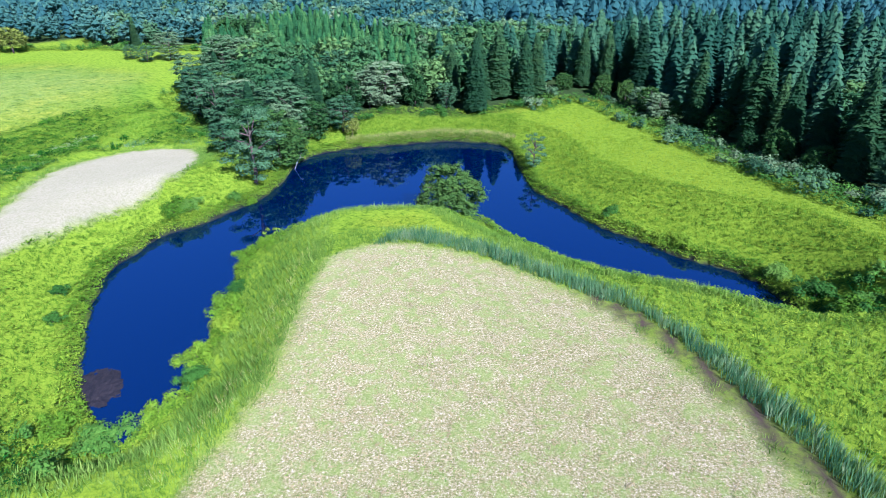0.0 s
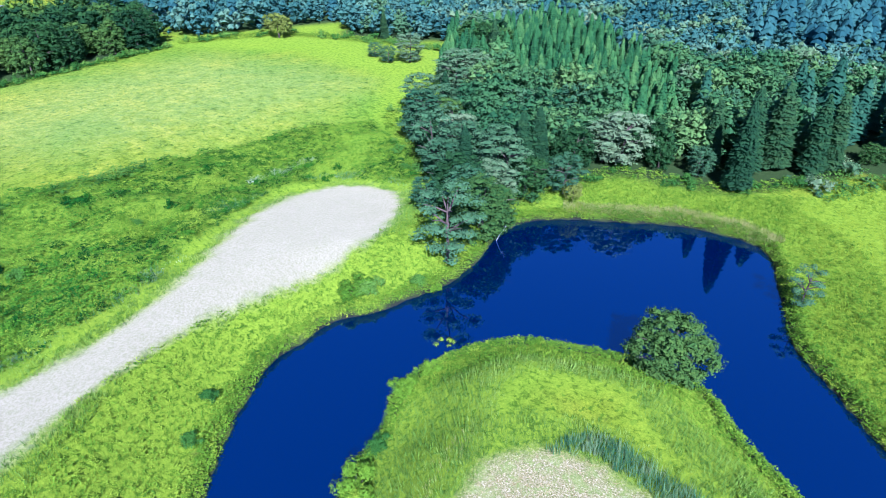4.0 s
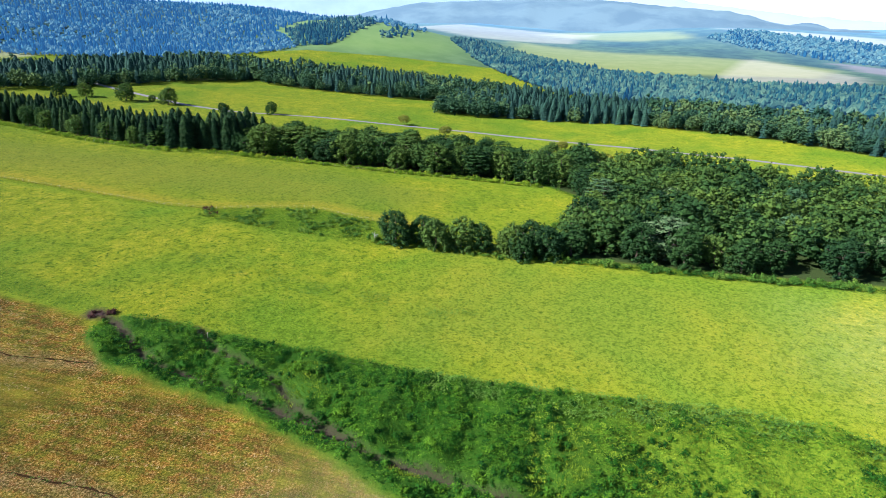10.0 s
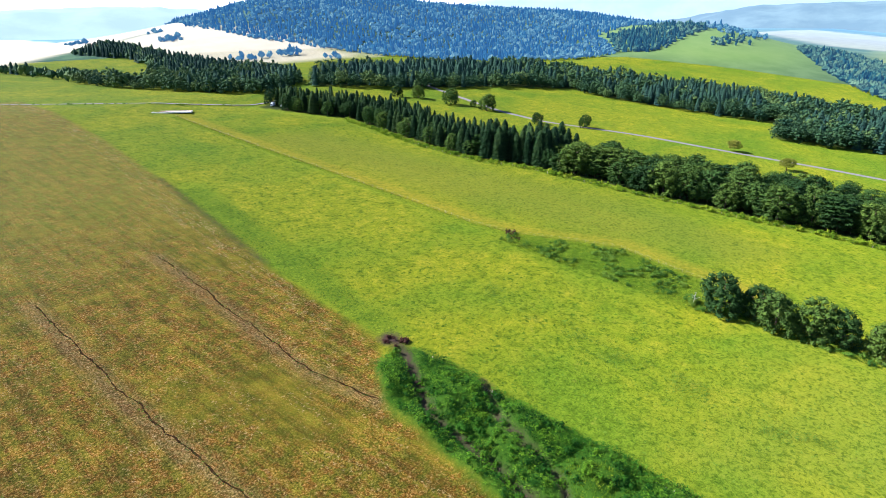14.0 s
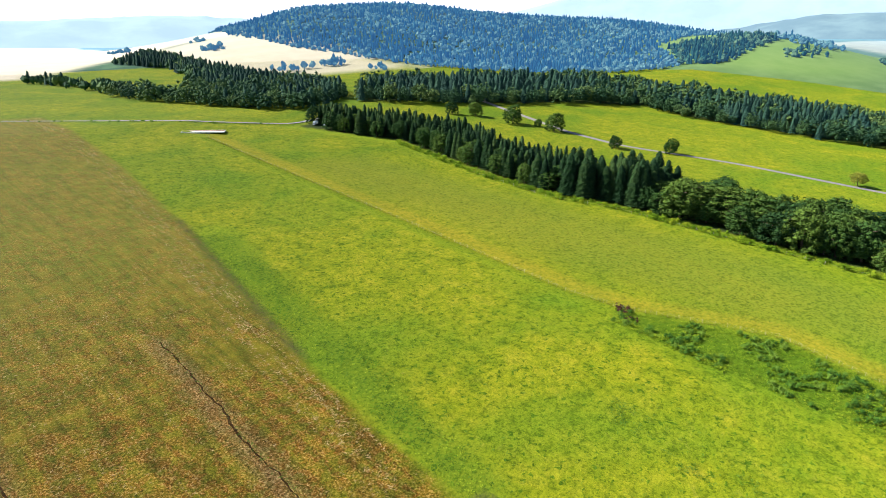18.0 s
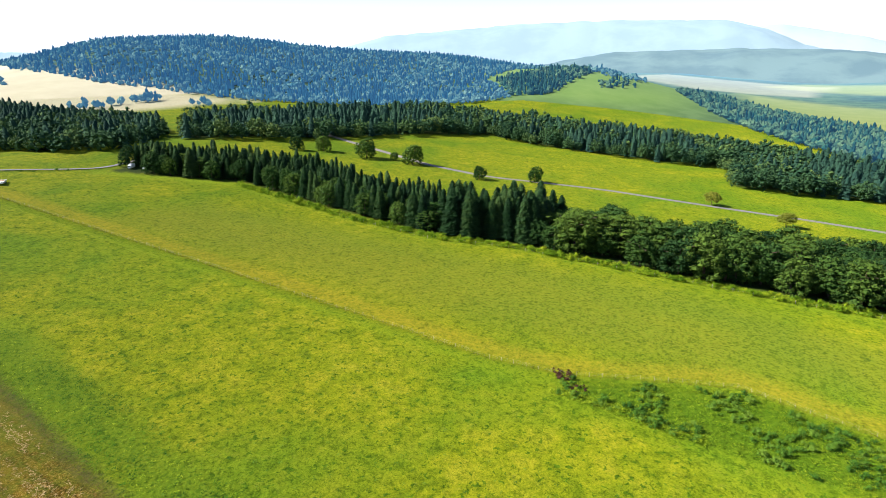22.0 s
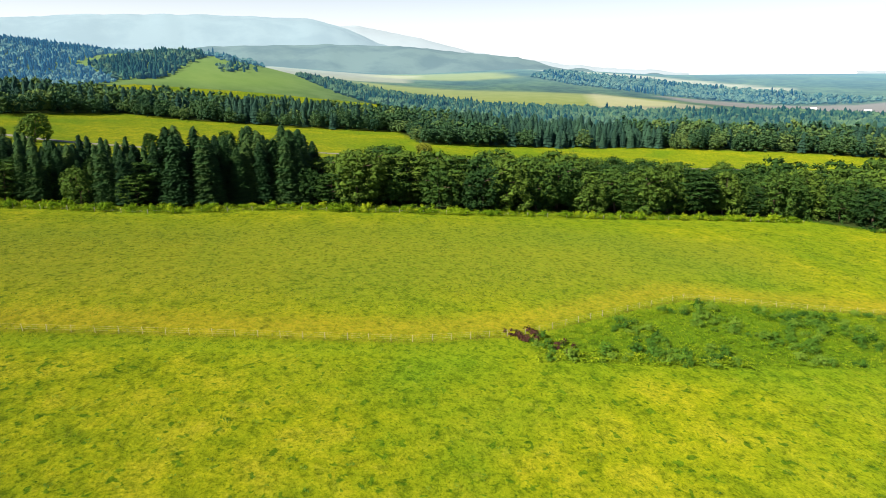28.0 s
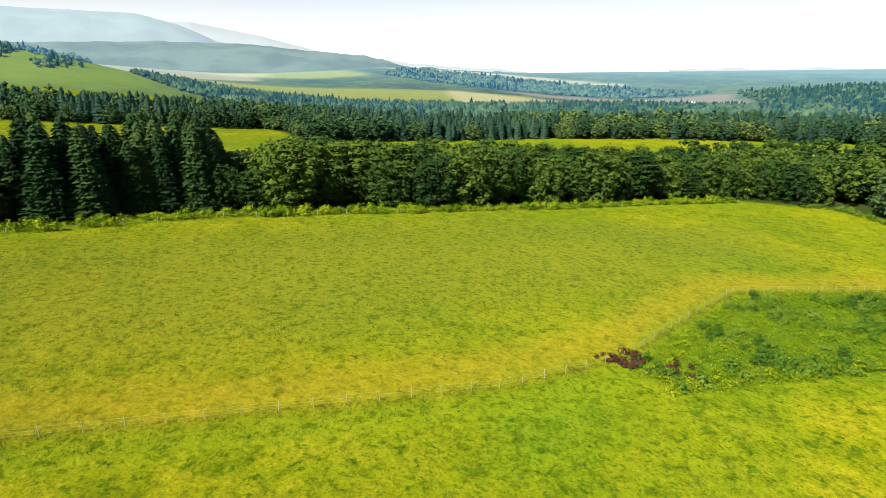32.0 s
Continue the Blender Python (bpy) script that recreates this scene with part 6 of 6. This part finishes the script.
mass("field_aftermath", "fresh green regrowth in a mown brown field", x[k], y[k], TUFT, WEED, rng, 0.3, 0.8, "grass", 0.03)
for k, drain in enumerate(DRAINS):
    p = ditch(drain, 0.36, 3 + k, sway_by=1.3)
    for name, label, mt, share in (("drain_weeds", "dark withered weeds along a field drain", RUST, 0.9), ("drain_grass", "green grass along a field drain", WEED, 0.9), ("drain_stalks", "dry stalks along a field drain", DRY, 0.7), ("drain_herbs", "dark leafy weeds along a field drain", OAK, 0.5)):
        q = p[rng.random(len(p)) < share] + 0.0
        q += rng.normal(size=q.shape) * 0.6
        mass(name, label, q[:, 0], q[:, 1], LEAFY if mt in (OAK, WEED) else TUSSOCK, mt, rng, *((0.2, 0.6) if mt in (OAK, WEED) else (0.5, 1.3)), "weeds", 0.05)

strip("road", "pale gravel farm road through far pastures", [(-520, -420), (-498, -366), (-462, -268), (-458, -220), (-474, -175), (-482, -150), (-488, -87), (-495, -33), (-494, 21), (-486, 90), (-462, 165), (-425, 240), (-392, 292)], 5.0, ASPHALT)
strip("road", "narrow farm track behind a low hedge", [(-140, -514), (-219, -444), (-258, -409), (-300, -380), (-340, -392)], 3.5, ASPHALT)


def bevelled_box(sx, sy, sz, at=(0, 0, 0), bevel=0.03):
    bm = bmesh.new()
    bmesh.ops.create_cube(bm, size=1, matrix=Matrix.Translation(Vector(at) + Vector((0, 0, sz / 2))) @ Matrix.Diagonal((sx, sy, sz, 1)))
    bmesh.ops.bevel(bm, geom=list(bm.edges), offset=bevel, segments=2, affect="EDGES")
    return bm


def part(name, bm, mat, parent, label=""):
    me = bpy.data.meshes.new(name)
    bm.to_mesh(me)
    bm.free()
    me.materials.append(mat)
    o = new(name, me)
    o.parent = parent
    return tagged(o, label)


# feed trough by the track
e = new("feed_trough")
tz = float(land(np.array([-240.0]), np.array([-384.0]))[0])
e.matrix_basis = pose(-240, -384, tz - 0.05, 0, 0, 143)
part("floor", bevelled_box(25, 8.0, 0.45), CONCRETE, e)
for sy in (-3.9, 3.9):
    part("side_wall", bevelled_box(25, 0.25, 0.8, (0, sy, 0)), CONCRETE, e)
for sx in (-12.4, 12.4):
    part("end_wall", bevelled_box(0.25, 7.6, 0.8, (sx, 0, 0)), CONCRETE, e)
part("feed", bevelled_box(24, 1.2, 0.35, (0, 2.4, 0.4), 0.12), plain("dry_feed", (0.30, 0.16, 0.10), (0.45, 0.28, 0.16), 1.0, 0.95), e, "rust-brown heap of dry feed")
tagged(e, "long low pale concrete feed trough beside a farm track", "trough")

PAINT = plain("white_paint", (0.72, 0.73, 0.75), (0.82, 0.83, 0.84), 0.5, 0.4)
GLASS = plain("dark_glass", (0.02, 0.03, 0.04), (0.04, 0.05, 0.06), 1.0, 0.1)
TYRE = plain("tyre_rubber", (0.015, 0.015, 0.015), (0.03, 0.03, 0.03), 3.0, 0.9)


def truck(x, y, turn):
    e = new("truck")
    e.matrix_basis = pose(x, y, float(land(np.array([x]), np.array([y]))[0]), 0, 0, turn)
    part("cargo_box", bevelled_box(3.6, 2.0, 2.0, (-0.8, 0, 0.75), 0.06), PAINT, e)
    cab = part("cab", bevelled_box(1.5, 1.9, 1.5, (1.85, 0, 0.6), 0.15), PAINT, e)
    part("windscreen", bevelled_box(0.05, 1.6, 0.6, (2.61, 0, 1.35), 0.02), GLASS, cab, "dark windscreen")
    for sx in (-1.7, 1.7):
        for sy in (-0.85, 0.85):
            v, f = tube([(sx, sy - 0.12, 0.38), (sx, sy + 0.12, 0.38)], [0.38, 0.38], 14)
            w = new("wheel", mesh_of("wheel", v, f, [TYRE]))
            w.parent = e
    tagged(e, "small white box truck parked under a hedge's end", "truck")


truck(-312, -371, 30)
truck(-317, -365, 20)


# white farm houses far off
def house(x, y, turn):
    e = new("house")
    e.matrix_basis = pose(x, y, float(land(np.array([x]), np.array([y]))[0]), 0, 0, turn)
    part("wall", bevelled_box(12, 7, 4, (0, 0, 0), 0.05), PAINT, e)
    bm = bmesh.new()
    lo = [bm.verts.new(p) for p in ((-6.5, -4, 4), (6.5, -4, 4), (6.5, 4, 4), (-6.5, 4, 4))]
    hi = [bm.verts.new(p) for p in ((-6.5, 0, 6.4), (6.5, 0, 6.4))]
    for f in ((lo[0], lo[1], hi[1], hi[0]), (lo[2], lo[3], hi[0], hi[1]), (lo[1], lo[2], hi[1]), (lo[3], lo[0], hi[0]), (lo[3], lo[2], lo[1], lo[0])):
        bm.faces.new(f)
    part("roof", bm, CONCRETE, e, "pale roof")
    for sx in (-3.5, 0, 3.5):
        part("window", bevelled_box(1.4, 0.1, 1.2, (sx, -3.5, 1.4), 0.02), GLASS, e)
    tagged(e, "small white farmhouse on a distant field", "house")


house(-1358, 823, 70)
house(-1300, 900, 40)
house(-231, 652, 20)
house(-213, 659, 160)


# dead wood
def dead_tree(x, y, z, h, seed, label, lean=0.0):
    r = np.random.default_rng(seed)
    bits = [tube([(0, 0, -0.5), (lean * h * 0.5, 0, h * 0.5), (lean * h, 0.1 * h, h)], [0.07, 0.05, 0.015], 6)]
    for k in range(9):
        u, a = r.uniform(0.3, 0.95), r.uniform(0, 6.283)
        s = Vector((lean * h * u, 0.1 * h * u, h * u))
        m = s + Vector((math.cos(a), math.sin(a), 0.5)) * h * 0.2
        bits.append(tube([s, m, m + Vector((math.cos(a + 0.5), math.sin(a + 0.5), r.uniform(-0.2, 0.7))) * h * 0.18], [0.035, 0.022, 0.008], 5))
    o = new("dead_tree", mesh_of("dead_tree", *join(*bits), [BIRCH]))
    o.matrix_basis = pose(x, y, z)
    tagged(o, label, "dead tree")


dead_tree(-39.6, 156.5, 0.4, 3.8, 1, "bleached bare branches sticking out over the pond", 0.6)
dead_tree(-225, -21, float(land(np.array([-225.0]), np.array([-21.0]))[0]), 5.0, 2, "bleached bare sapling before an oak", 0.15)

# withered growth
for px, py, s in ((-229.5, -96, 1.1), (-227, -92.5, 0.8), (-231.5, -99, 0.6), (-142, -72, 1.2), (-139.5, -76, 0.9)):
    r = np.random.default_rng(int(-px * 7))
    o = new("withered_bush", mesh_of("withered_bush", *crown_mesh("x", [(r.normal() * 1.1, r.normal() * 1.1, r.uniform(0.1, 0.9), r.uniform(0.5, 0.9), r.uniform(0.3, 0.6)) for k in range(10)], None, 22, 0.4, r, 0.4, 0.7), [RUST]))
    o.matrix_basis = pose(px, py, float(land(np.array([px]), np.array([py]))[0]) - 0.1) @ Matrix.Diagonal((s, s, s, 1))
    tagged(o, "dark reddish-brown withered bush in green weeds", "bush", "withered bushes")


def floating_mat():
    r = np.random.default_rng(77)
    bm = bmesh.new()
    bmesh.ops.create_grid(bm, x_segments=26, y_segments=26, size=1)
    for v in list(bm.verts):
        rad = v.co.length * (1 + 0.25 * noise.noise(v.co * 2.2))
        h = max(0, 1 - rad) * 0.5 + 0.16 * noise.noise(v.co * 6) + 0.08 * r.normal() * 0.5
        v.co = Vector((v.co.x * 3.6, v.co.y * 4.6, h if rad < 1 else -0.25))
    me = bpy.data.meshes.new("weed_mat")
    bm.to_mesh(me)
    bm.free()
    me.materials.append(plain("rotting_weed", (0.004, 0.004, 0.007), (0.022, 0.016, 0.016), 1.3, 0.9))
    o = new("weed_mat", me)
    o.matrix_basis = pose(-47.8, 67.0, 0.0, 0, 0, 25)
    tagged(o, "dark brown mat of rotting weed floating by the pond's bank", "weed mat")


floating_mat()
